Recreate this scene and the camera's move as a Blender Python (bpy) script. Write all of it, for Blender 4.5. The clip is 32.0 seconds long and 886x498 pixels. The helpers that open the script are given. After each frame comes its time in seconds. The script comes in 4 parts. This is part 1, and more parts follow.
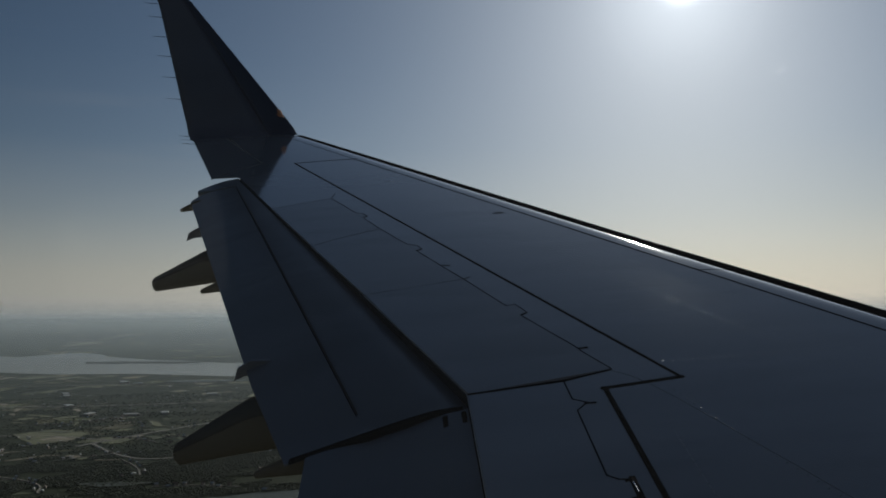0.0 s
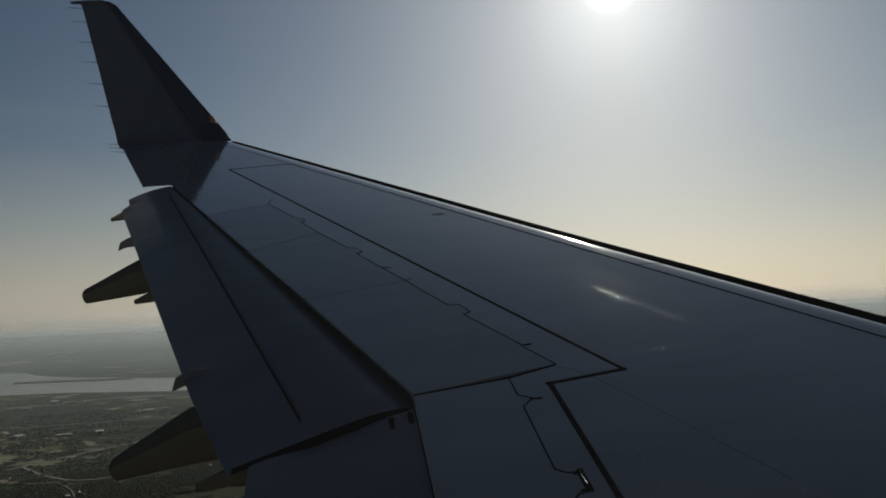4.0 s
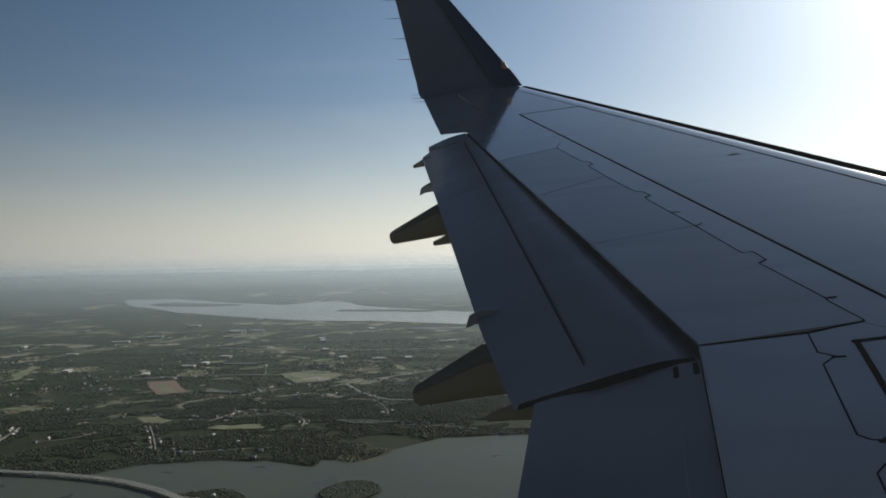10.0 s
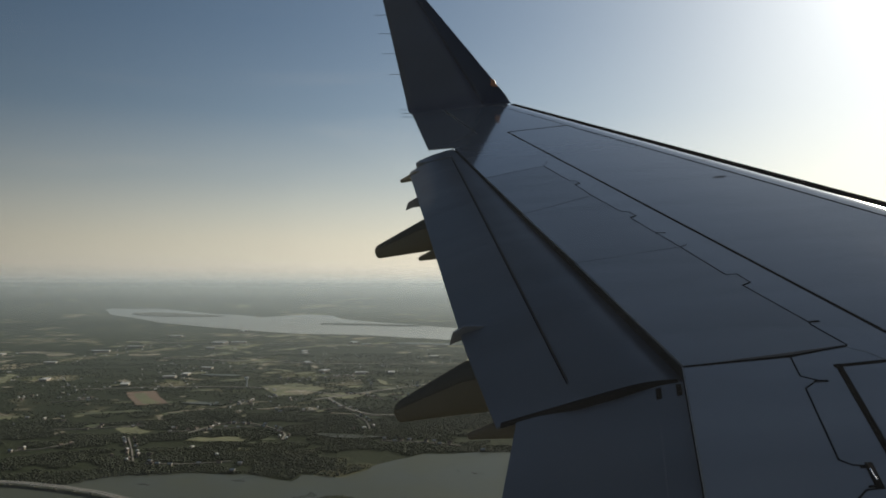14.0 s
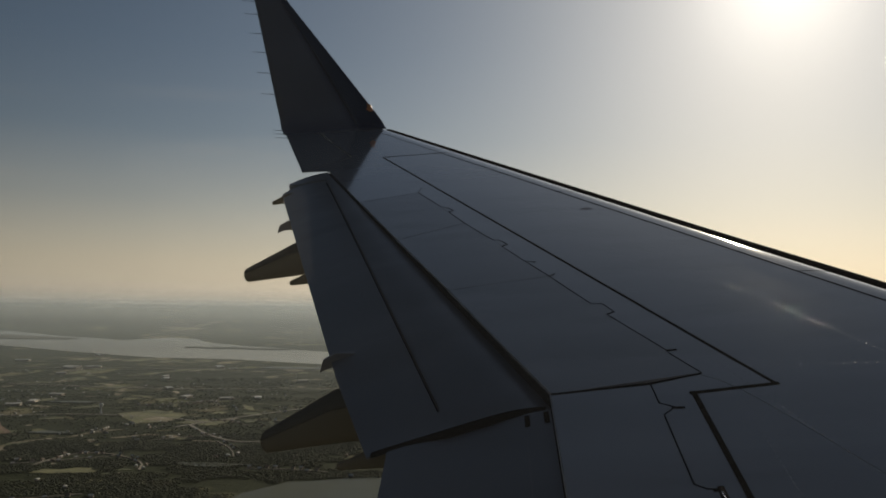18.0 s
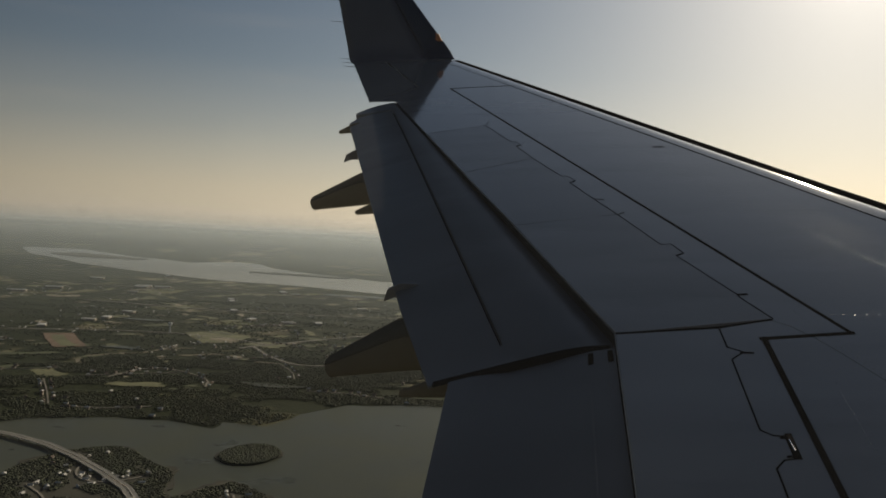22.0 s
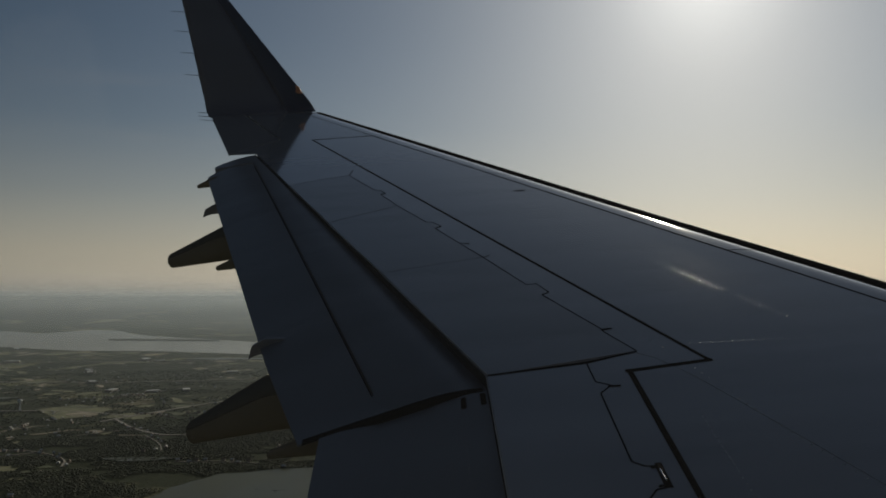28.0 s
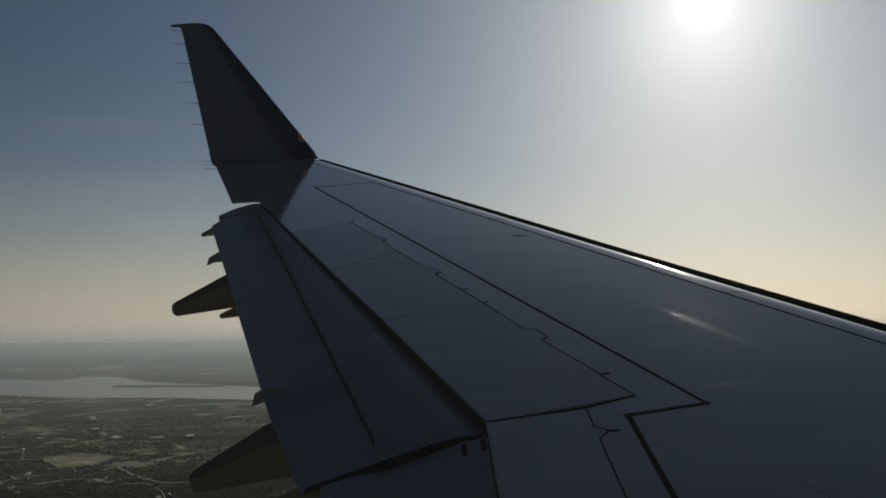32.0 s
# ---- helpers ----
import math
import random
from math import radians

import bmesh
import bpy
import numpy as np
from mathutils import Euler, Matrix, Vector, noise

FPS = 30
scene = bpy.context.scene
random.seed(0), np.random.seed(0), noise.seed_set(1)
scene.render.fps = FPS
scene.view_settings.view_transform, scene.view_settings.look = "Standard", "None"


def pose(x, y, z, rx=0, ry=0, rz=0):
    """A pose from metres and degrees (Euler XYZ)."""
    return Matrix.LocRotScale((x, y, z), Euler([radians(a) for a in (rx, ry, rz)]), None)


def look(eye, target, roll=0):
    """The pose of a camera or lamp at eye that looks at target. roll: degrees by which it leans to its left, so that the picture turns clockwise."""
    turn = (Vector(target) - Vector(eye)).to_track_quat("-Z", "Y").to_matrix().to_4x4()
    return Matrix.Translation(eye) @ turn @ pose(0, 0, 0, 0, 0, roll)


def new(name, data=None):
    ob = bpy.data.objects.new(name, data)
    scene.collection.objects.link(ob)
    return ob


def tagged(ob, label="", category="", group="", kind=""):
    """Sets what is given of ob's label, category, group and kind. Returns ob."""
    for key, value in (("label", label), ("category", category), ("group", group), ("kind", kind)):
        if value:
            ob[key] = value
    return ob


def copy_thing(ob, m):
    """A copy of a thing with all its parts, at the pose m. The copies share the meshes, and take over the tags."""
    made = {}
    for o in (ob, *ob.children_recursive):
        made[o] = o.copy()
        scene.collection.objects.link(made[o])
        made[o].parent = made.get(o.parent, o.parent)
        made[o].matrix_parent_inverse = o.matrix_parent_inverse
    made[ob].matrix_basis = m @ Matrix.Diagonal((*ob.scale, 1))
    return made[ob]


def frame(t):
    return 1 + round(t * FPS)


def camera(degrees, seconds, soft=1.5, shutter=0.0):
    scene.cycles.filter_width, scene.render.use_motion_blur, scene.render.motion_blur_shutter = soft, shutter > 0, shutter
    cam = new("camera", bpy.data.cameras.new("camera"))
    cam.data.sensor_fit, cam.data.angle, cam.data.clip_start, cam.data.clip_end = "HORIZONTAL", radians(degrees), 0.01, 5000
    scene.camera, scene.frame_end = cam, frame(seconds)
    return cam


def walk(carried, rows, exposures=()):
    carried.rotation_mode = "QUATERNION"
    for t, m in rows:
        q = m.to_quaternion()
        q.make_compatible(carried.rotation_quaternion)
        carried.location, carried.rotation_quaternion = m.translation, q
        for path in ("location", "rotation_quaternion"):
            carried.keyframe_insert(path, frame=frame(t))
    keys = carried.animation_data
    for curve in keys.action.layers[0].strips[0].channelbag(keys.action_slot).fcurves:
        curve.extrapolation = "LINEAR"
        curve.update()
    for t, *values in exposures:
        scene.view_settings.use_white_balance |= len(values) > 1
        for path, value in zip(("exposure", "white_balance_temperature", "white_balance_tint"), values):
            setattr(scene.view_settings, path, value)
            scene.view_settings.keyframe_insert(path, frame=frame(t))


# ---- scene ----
# ---------------------------------------------------------------- camera and its walk
cam = camera(57.5, 32.0, soft=1.75)
PATH = [
    (0, -3.643, 0.819, 152.581, 94.51, 0.46, -1.87),
    (0.5, -3.657, 0.833, 152.574, 93.50, -0.47, 1.19),
    (1, -3.660, 0.841, 152.576, 93.01, 0.08, 2.02),
    (1.5, -3.655, 0.854, 152.581, 93.64, 0.87, -1.86),
    (2, -3.654, 0.865, 152.584, 93.74, 1.32, -4.85),
    (2.5, -3.652, 0.870, 152.581, 94.12, 1.92, -4.71),
    (4.5, -3.663, 0.851, 152.543, 94.82, 2.37, -6.28),
    (5, -3.670, 0.841, 152.546, 94.70, 2.02, -2.77),
    (5.5, -3.666, 0.830, 152.559, 92.69, 1.31, 5.01),
    (6, -3.638, 0.839, 152.576, 90.88, 1.32, 11.65),
    (6.5, -3.613, 0.847, 152.583, 89.43, 1.22, 12.80),
    (7, -3.606, 0.842, 152.582, 89.16, 1.43, 13.15),
    (7.5, -3.604, 0.831, 152.583, 90.69, 1.21, 13.86),
    (8, -3.603, 0.818, 152.586, 92.52, 1.08, 14.56),
    (8.5, -3.600, 0.817, 152.585, 92.71, 1.22, 14.46),
    (9, -3.601, 0.821, 152.581, 92.04, 1.16, 14.22),
    (9.5, -3.606, 0.815, 152.580, 91.33, 1.09, 14.20),
    (10, -3.607, 0.806, 152.581, 91.16, 1.06, 14.37),
    (10.5, -3.606, 0.805, 152.583, 91.40, 1.15, 14.32),
    (11, -3.610, 0.807, 152.586, 91.75, 1.20, 14.00),
    (11.5, -3.613, 0.805, 152.587, 92.32, 0.92, 13.71),
    (12, -3.610, 0.804, 152.583, 92.51, 0.80, 13.55),
    (12.5, -3.607, 0.814, 152.573, 92.39, 0.45, 13.66),
    (13, -3.607, 0.827, 152.565, 92.10, -0.14, 13.44),
    (13.5, -3.611, 0.832, 152.569, 91.91, -0.12, 13.01),
    (15.5, -3.591, 0.786, 152.637, 95.74, 0.00, 18.29),
    (16, -3.568, 0.790, 152.639, 96.93, 0.38, 20.53),
    (16.5, -3.567, 0.788, 152.645, 97.35, 0.44, 20.73),
    (17, -3.583, 0.797, 152.644, 97.69, 0.51, 14.79),
    (17.5, -3.606, 0.825, 152.627, 96.82, 0.08, 7.14),
    (18, -3.623, 0.858, 152.605, 94.01, -0.81, 4.25),
    (18.5, -3.631, 0.886, 152.596, 91.96, -1.96, 5.24),
    (19, -3.637, 0.894, 152.601, 90.65, -2.57, 7.91),
    (19.5, -3.640, 0.881, 152.604, 89.56, -2.70, 10.36),
    (20, -3.642, 0.874, 152.601, 89.24, -3.01, 12.77),
    (20.5, -3.649, 0.882, 152.595, 89.49, -3.50, 11.52),
    (21, -3.663, 0.885, 152.592, 88.93, -3.81, 10.27),
    (21.5, -3.668, 0.884, 152.595, 88.37, -3.45, 10.70),
    (22, -3.666, 0.891, 152.595, 89.23, -3.00, 8.50),
    (22.5, -3.673, 0.900, 152.589, 90.29, -3.12, 5.54),
    (23, -3.679, 0.908, 152.591, 91.70, -2.72, 1.59),
    (23.5, -3.682, 0.912, 152.599, 93.29, -1.97, -2.45),
    (24, -3.686, 0.908, 152.599, 93.32, -1.78, -2.93),
    (24.5, -3.694, 0.892, 152.589, 90.91, -2.18, 4.37),
    (26.5, -3.625, 0.909, 152.578, 92.50, 0.35, 10.60),
    (27, -3.621, 0.932, 152.578, 92.97, 0.62, 6.13),
    (27.5, -3.628, 0.959, 152.569, 93.55, 0.14, 1.52),
    (28, -3.639, 0.994, 152.566, 93.16, -0.08, -0.55),
    (28.5, -3.649, 1.020, 152.573, 92.48, -0.39, -1.67),
    (29, -3.647, 1.000, 152.582, 92.75, -0.57, -2.93),
    (29.5, -3.635, 0.947, 152.592, 94.15, 0.20, -1.25),
    (30, -3.629, 0.909, 152.600, 96.19, 0.48, -0.20),
    (30.5, -3.633, 0.901, 152.603, 96.39, 0.74, -0.31),
    (31, -3.631, 0.909, 152.600, 96.06, 1.02, -0.19),
    (31.5, -3.622, 0.912, 152.594, 95.94, 0.73, -0.19),
    (32, -3.610, 0.898, 152.594, 96.14, 0.62, -0.23),
]
EXPOSURES = [
    (0.0, -0.65, 5700, 6), (1.0, -0.35, 5750, 6), (2.0, -0.3, 6200, 6), (5.0, -0.6, 6250, 6), (6.0, 0.12, 5850, 6), (7.0, 0.56, 5800, 6), (8.0, 0.45, 5750, 6), (9.0, 0.47, 5700, 6),
    (11.0, 0.38, 5850, 6), (13.0, 0.32, 6050, 6), (16.0, 0.36, 6700, 7), (17.0, 0.36, 6700, 8), (18.0, -0.2, 7000, 9), (19.0, -0.2, 7050, 9), (20.0, 0.05, 7050, 9), (21.0, 0.0, 7050, 9), (22.0, -0.08, 7100, 9), (24.0, -0.3, 7150, 9),
    (27.0, 0.0, 6500, 7), (28.0, -0.62, 6450, 7), (29.0, -0.65, 6300, 7), (30.0, -0.82, 6450, 7), (32.0, -0.45, 6350, 7),
]
walk(cam, [(t, pose(x, y, z, rx, ry, rz)) for t, x, y, z, rx, ry, rz in PATH], EXPOSURES)

# ---------------------------------------------------------------- sky and sun
SUN_EL, SUN_AZ = radians(21.9), radians(19.0)          # azimuth from +Y towards +X
world = bpy.data.worlds.new("sky")
scene.world = world
world.use_nodes = True
wn = world.node_tree
wn.nodes.clear()
sky = wn.nodes.new("ShaderNodeTexSky")
sky.sky_type = "NISHITA"
sky.sun_disc = False
sky.sun_elevation, sky.sun_rotation = SUN_EL, SUN_AZ
sky.altitude, sky.air_density, sky.dust_density, sky.ozone_density = 600, 1.0, 0.75, 1.0
bg = wn.nodes.new("ShaderNodeBackground")
bg.inputs["Strength"].default_value = 0.042
wout = wn.nodes.new("ShaderNodeOutputWorld")
wn.links.new(sky.outputs["Color"], bg.inputs["Color"])
# summer haze that whitens the sky towards the horizon, brightest towards the sun
haze_bg = wn.nodes.new("ShaderNodeBackground")
haze_bg.inputs["Color"].default_value, haze_bg.inputs["Strength"].default_value = (1.0, 0.93, 0.80, 1), 0.74
wtc = wn.nodes.new("ShaderNodeTexCoord")
wsep = wn.nodes.new("ShaderNodeSeparateXYZ")
wramp = wn.nodes.new("ShaderNodeValToRGB")
for p in (0.002, 0.05, 0.12, 0.20):
    wramp.color_ramp.elements.new(p)
for e, (p, v) in zip(wramp.color_ramp.elements, ((0.0, 0.60), (0.002, 0.64), (0.05, 0.50), (0.12, 0.20), (0.20, 0.03), (0.30, 0.0))):
    e.position, e.color = p, (v, v, v, 1)
hazecol = wn.nodes.new("ShaderNodeValToRGB")
for e, (p, c) in zip(hazecol.color_ramp.elements, ((0.0, (0.95, 0.85, 0.75, 1)), (0.05, (1.0, 0.845, 0.68, 1)))):
    e.position, e.color = p, c
wmix = wn.nodes.new("ShaderNodeMixShader")
wn.links.new(wtc.outputs["Generated"], wsep.inputs[0])
wn.links.new(wsep.outputs["Z"], wramp.inputs["Fac"])
cmap = wn.nodes.new("ShaderNodeMapping")
cmap.inputs["Scale"].default_value, cmap.inputs["Rotation"].default_value = (2.2, 2.2, 26.0), (0.05, -0.03, 0)
cloud = wn.nodes.new("ShaderNodeTexNoise")
cloud.inputs["Scale"].default_value, cloud.inputs["Detail"].default_value, cloud.inputs["Roughness"].default_value = 1.3, 6.0, 0.6
cmask = wn.nodes.new("ShaderNodeMapRange")
for i, v in ((1, 0.56), (2, 0.80), (3, 0.0), (4, 0.09)):
    cmask.inputs[i].default_value = v
cband = wn.nodes.new("ShaderNodeValToRGB")
for p in (0.10, 0.20):
    cband.color_ramp.elements.new(p)
for e, (p, v) in zip(cband.color_ramp.elements, ((0.03, 0.0), (0.10, 1.0), (0.20, 0.7), (0.34, 0.0))):
    e.position, e.color = p, (v, v, v, 1)
cmul, csum = wn.nodes.new("ShaderNodeMath"), wn.nodes.new("ShaderNodeMath")
cmul.operation, csum.operation, csum.use_clamp = "MULTIPLY", "ADD", True
wn.links.new(wtc.outputs["Generated"], cmap.inputs["Vector"])
wn.links.new(cmap.outputs["Vector"], cloud.inputs["Vector"])
wn.links.new(cloud.outputs["Fac"], cmask.inputs[0])
wn.links.new(wsep.outputs["Z"], cband.inputs["Fac"])
wn.links.new(cmask.outputs[0], cmul.inputs[0])
wn.links.new(cband.outputs["Color"], cmul.inputs[1])
wn.links.new(cmul.outputs[0], csum.inputs[0])
wn.links.new(wramp.outputs["Color"], csum.inputs[1])
wn.links.new(csum.outputs[0], wmix.inputs[0])
wn.links.new(wsep.outputs["Z"], hazecol.inputs["Fac"])
wn.links.new(hazecol.outputs["Color"], haze_bg.inputs["Color"])
hdot = wn.nodes.new("ShaderNodeVectorMath")
hdot.operation = "DOT_PRODUCT"
hdot.inputs[1].default_value = (math.sin(SUN_AZ), math.cos(SUN_AZ), 0)
hmap = wn.nodes.new("ShaderNodeMapRange")
for i, v in ((1, 0.2), (2, 1.0), (3, 0.20), (4, 1.0)):
    hmap.inputs[i].default_value = v
smap = wn.nodes.new("ShaderNodeMapRange")
for i, v in ((1, 0.2), (2, 1.0), (3, 0.0215), (4, 0.047)):
    smap.inputs[i].default_value = v
wn.links.new(wtc.outputs["Generated"], hdot.inputs[0])
wn.links.new(hdot.outputs["Value"], hmap.inputs[0])
wn.links.new(hdot.outputs["Value"], smap.inputs[0])
wn.links.new(smap.outputs[0], bg.inputs["Strength"])
wn.links.new(hmap.outputs[0], haze_bg.inputs["Strength"])
wn.links.new(bg.outputs["Background"], wmix.inputs[1])
wn.links.new(haze_bg.outputs["Background"], wmix.inputs[2])
# the bright ring of scattered light close round the sun
wdot = wn.nodes.new("ShaderNodeVectorMath")
wdot.operation = "DOT_PRODUCT"
wdot.inputs[1].default_value = (math.sin(SUN_AZ) * math.cos(SUN_EL), math.cos(SUN_AZ) * math.cos(SUN_EL), math.sin(SUN_EL))
wn.links.new(wtc.outputs["Generated"], wdot.inputs[0])
last = wmix
for power, strength, tone in ((8000.0, 6.0, (1.0, 0.95, 0.86, 1)), (300.0, 0.5, (1.0, 0.96, 0.9, 1)), (60.0, 0.18, (0.88, 0.95, 1.0, 1)), (22.0, 0.12, (0.82, 0.93, 1.0, 1)), (9.0, 0.05, (0.72, 0.88, 1.0, 1))):
    wpow = wn.nodes.new("ShaderNodeMath")
    wpow.operation, wpow.use_clamp = "POWER", True
    wpow.inputs[1].default_value = power
    wmul = wn.nodes.new("ShaderNodeMath")
    wmul.operation = "MULTIPLY"
    wmul.inputs[1].default_value = strength
    glow = wn.nodes.new("ShaderNodeBackground")
    glow.inputs["Color"].default_value = tone
    wadd = wn.nodes.new("ShaderNodeAddShader")
    wn.links.new(wdot.outputs["Value"], wpow.inputs[0])
    wn.links.new(wpow.outputs[0], wmul.inputs[0])
    wn.links.new(wmul.outputs[0], glow.inputs["Strength"])
    wn.links.new(last.outputs[0], wadd.inputs[0])
    wn.links.new(glow.outputs[0], wadd.inputs[1])
    last = wadd
wn.links.new(last.outputs[0], wout.inputs["Surface"])
sun_dir = Vector((math.sin(SUN_AZ) * math.cos(SUN_EL), math.cos(SUN_AZ) * math.cos(SUN_EL), math.sin(SUN_EL)))
sun_data = bpy.data.lights.new("sun_light", "SUN")
sun_data.energy, sun_data.angle, sun_data.color = 3.0, radians(0.55), (1.0, 0.9, 0.74)
sun_lamp = new("sun_light", sun_data)
sun_lamp.matrix_world = look((0, 0, 300), Vector((0, 0, 300)) - sun_dir)

# ---------------------------------------------------------------- materials
def nodes_of(name):
    m = bpy.data.materials.new(name)
    m.use_nodes = True
    nt = m.node_tree
    return m, nt, nt.nodes["Principled BSDF"]


def noise_tex(nt, scale, detail=4.0, rough=0.55, stretch=(1, 1, 1), coord="Object"):
    tc = nt.nodes.new("ShaderNodeTexCoord")
    mp = nt.nodes.new("ShaderNodeMapping")
    mp.inputs["Scale"].default_value = stretch
    n = nt.nodes.new("ShaderNodeTexNoise")
    n.inputs["Scale"].default_value, n.inputs["Detail"].default_value, n.inputs["Roughness"].default_value = scale, detail, rough
    nt.links.new(tc.outputs[coord], mp.inputs["Vector"])
    nt.links.new(mp.outputs["Vector"], n.inputs["Vector"])
    return n


def ramp(nt, src, stops):
    r = nt.nodes.new("ShaderNodeValToRGB")
    el = r.color_ramp.elements
    while len(el) < len(stops):
        el.new(0.5)
    for e, (p, c) in zip(el, stops):
        e.position, e.color = p, (*c, 1) if len(c) == 3 else c
    nt.links.new(src, r.inputs["Fac"])
    return r.outputs["Color"]


def mix_col(nt, fac, a, b, mode="MIX"):
    m = nt.nodes.new("ShaderNodeMix")
    m.data_type, m.blend_type = "RGBA", mode
    for key, v in ((0, fac), (6, a), (7, b)):
        if hasattr(v, "links"):
            nt.links.new(v, m.inputs[key])
        else:
            m.inputs[key].default_value = v if key == 0 else (*v, 1)
    return m.outputs[2]


def value_range(nt, src, lo, hi, a=0.0, b=1.0):
    r = nt.nodes.new("ShaderNodeMapRange")
    r.inputs[1].default_value, r.inputs[2].default_value, r.inputs[3].default_value, r.inputs[4].default_value = a, b, lo, hi
    nt.links.new(src, r.inputs[0])
    return r.outputs[0]


def bump(nt, bsdf, src, strength, dist):
    b = nt.nodes.new("ShaderNodeBump")
    b.inputs["Strength"].default_value, b.inputs["Distance"].default_value = strength, dist
    nt.links.new(src, b.inputs["Height"])
    nt.links.new(b.outputs["Normal"], bsdf.inputs["Normal"])


def paint(name, col, rough=0.3, dirt=0.25, metal=0.0, coat=0.0, wave=0.0, vary=0.12):
    """Aircraft paint: streaks along the airflow, blotches, faint waviness of the sheet."""
    m, nt, p = nodes_of(name)
    streak = noise_tex(nt, 1.1, 5, 0.6, (0.35, 2.4, 1.0))
    blot = noise_tex(nt, 0.9, 4, 0.6)
    fine = noise_tex(nt, 42, 3, 0.6)
    dark = tuple(c * (1 - dirt) for c in col)
    c1 = mix_col(nt, ramp(nt, streak.outputs["Fac"], [(0.30, (0, 0, 0)), (0.80, (1, 1, 1))]), col, dark)
    c2 = mix_col(nt, value_range(nt, blot.outputs["Fac"], 0.0, vary, 0.35, 0.75), c1, tuple(min(1, c * 1.5 + 0.02) for c in col))
    c3 = mix_col(nt, value_range(nt, fine.outputs["Fac"], 0.0, 0.10, 0.4, 0.8), c2, tuple(c * 0.4 for c in col))
    nt.links.new(c3, p.inputs["Base Color"])
    nt.links.new(value_range(nt, streak.outputs["Fac"], rough * 0.92, rough * 1.12, 0.3, 0.7), p.inputs["Roughness"])
    p.inputs["Metallic"].default_value = metal
    p.inputs["Coat Weight"].default_value = coat
    p.inputs["Coat Roughness"].default_value = 0.05
    if wave:
        w = noise_tex(nt, 3.0, 2, 0.5, (1.0, 0.7, 1.0))
        bump(nt, p, w.outputs["Fac"], 0.35, wave * 10)
    return m


def plain(name, col, rough=0.6, metal=0.0, vary=0.25, scale=6.0, bumped=0.0):
    m, nt, p = nodes_of(name)
    n = noise_tex(nt, scale, 5, 0.6)
    nt.links.new(mix_col(nt, value_range(nt, n.outputs["Fac"], 0, 1, 0.35, 0.7), tuple(c * (1 - vary) for c in col), tuple(min(1, c * (1 + vary)) for c in col)), p.inputs["Base Color"])
    p.inputs["Roughness"].default_value, p.inputs["Metallic"].default_value = rough, metal
    if bumped:
        bump(nt, p, n.outputs["Fac"], 0.6, bumped)
    return m


WING = paint("wing_grey_paint", (0.335, 0.333, 0.338), 0.10, 0.3, coat=0.7)
SPOILER = paint("spoiler_grey_paint", (0.32, 0.316, 0.318), 0.20, 0.3, coat=0.35)
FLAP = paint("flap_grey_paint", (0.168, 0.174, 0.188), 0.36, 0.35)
SLAT = paint("slat_grey_paint", (0.335, 0.333, 0.338), 0.10, 0.2, coat=0.7)
FAIRING = paint("fairing_tan_paint", (0.235, 0.195, 0.128), 0.5, 0.35)
SLATE = paint("fairing_slate_paint", (0.125, 0.115, 0.09), 0.6, 0.3)
WINGLET = paint("winglet_grey_paint", (0.126, 0.132, 0.175), 0.33, 0.25)
BLUE = paint("winglet_blue_paint", (0.024, 0.037, 0.078), 0.3, 0.2)
ORANGE = plain("emblem_orange", (0.72, 0.26, 0.10), 0.4)
SEAL = plain("grey_joint_sealant", (0.085, 0.085, 0.088), 0.5)
GAP = plain("dark_gap_sealant", (0.014, 0.013, 0.014), 0.7)
CORE = plain("dark_primer", (0.044, 0.044, 0.047), 0.8)
STRIPE = plain("black_walkway_paint", (0.032, 0.026, 0.021), 0.46, vary=0.4, scale=14)
EDGE = plain("worn_paint_edge", (0.38, 0.37, 0.355), 0.32)
RIVET = plain("fastener_metal", (0.23, 0.22, 0.21), 0.22, 1.0, 0.1)
METAL = plain("bare_metal", (0.65, 0.65, 0.66), 0.25, 1.0, 0.15)
RUBBER = plain("black_rubber", (0.02, 0.02, 0.022), 0.6)
for matt in (GAP, CORE, STRIPE, FAIRING, SLATE):                # dull surfaces with no sheen of their own
    matt.node_tree.nodes["Principled BSDF"].inputs["Specular IOR Level"].default_value = 0.0


# ---------------------------------------------------------------- helpers
def mesh_ob(name, bm, mat, smooth=True):
    me = bpy.data.meshes.new(name)
    bm.normal_update()
    bm.to_mesh(me)
    bm.free()
    me.materials.append(mat)
    ob = new(name, me)
    return ob


def part(name, bm, mat, parent, label="", height=None):
    """One mesh under its thing. height: the smooth surface that its upper faces follow."""
    ob = mesh_ob(name, bm, mat)
    ob.parent = parent
    if height:
        me = ob.data
        normals = []
        for pl in me.polygons:
            for vi in pl.vertices:
                x, y, z = me.vertices[vi].co
                e = 0.02
                n = Vector((height(x - e, y) - height(x + e, y), height(x, y - e) - height(x, y + e), 2 * e)).normalized()
                normals.append(n if pl.normal.z > 0.7 else pl.normal)
        me.normals_split_custom_set(normals)
    if label:
        tagged(ob, label)
    return ob


def raw(name, verts, faces, mat, parent=None, smooth=False):
    me = bpy.data.meshes.new(name)
    me.from_pydata(verts, [], faces)
    me.update()
    me.materials.append(mat)
    if smooth:
        me.polygons.foreach_set("use_smooth", [True] * len(me.polygons))
    ob = new(name, me)
    ob.parent = parent
    return ob


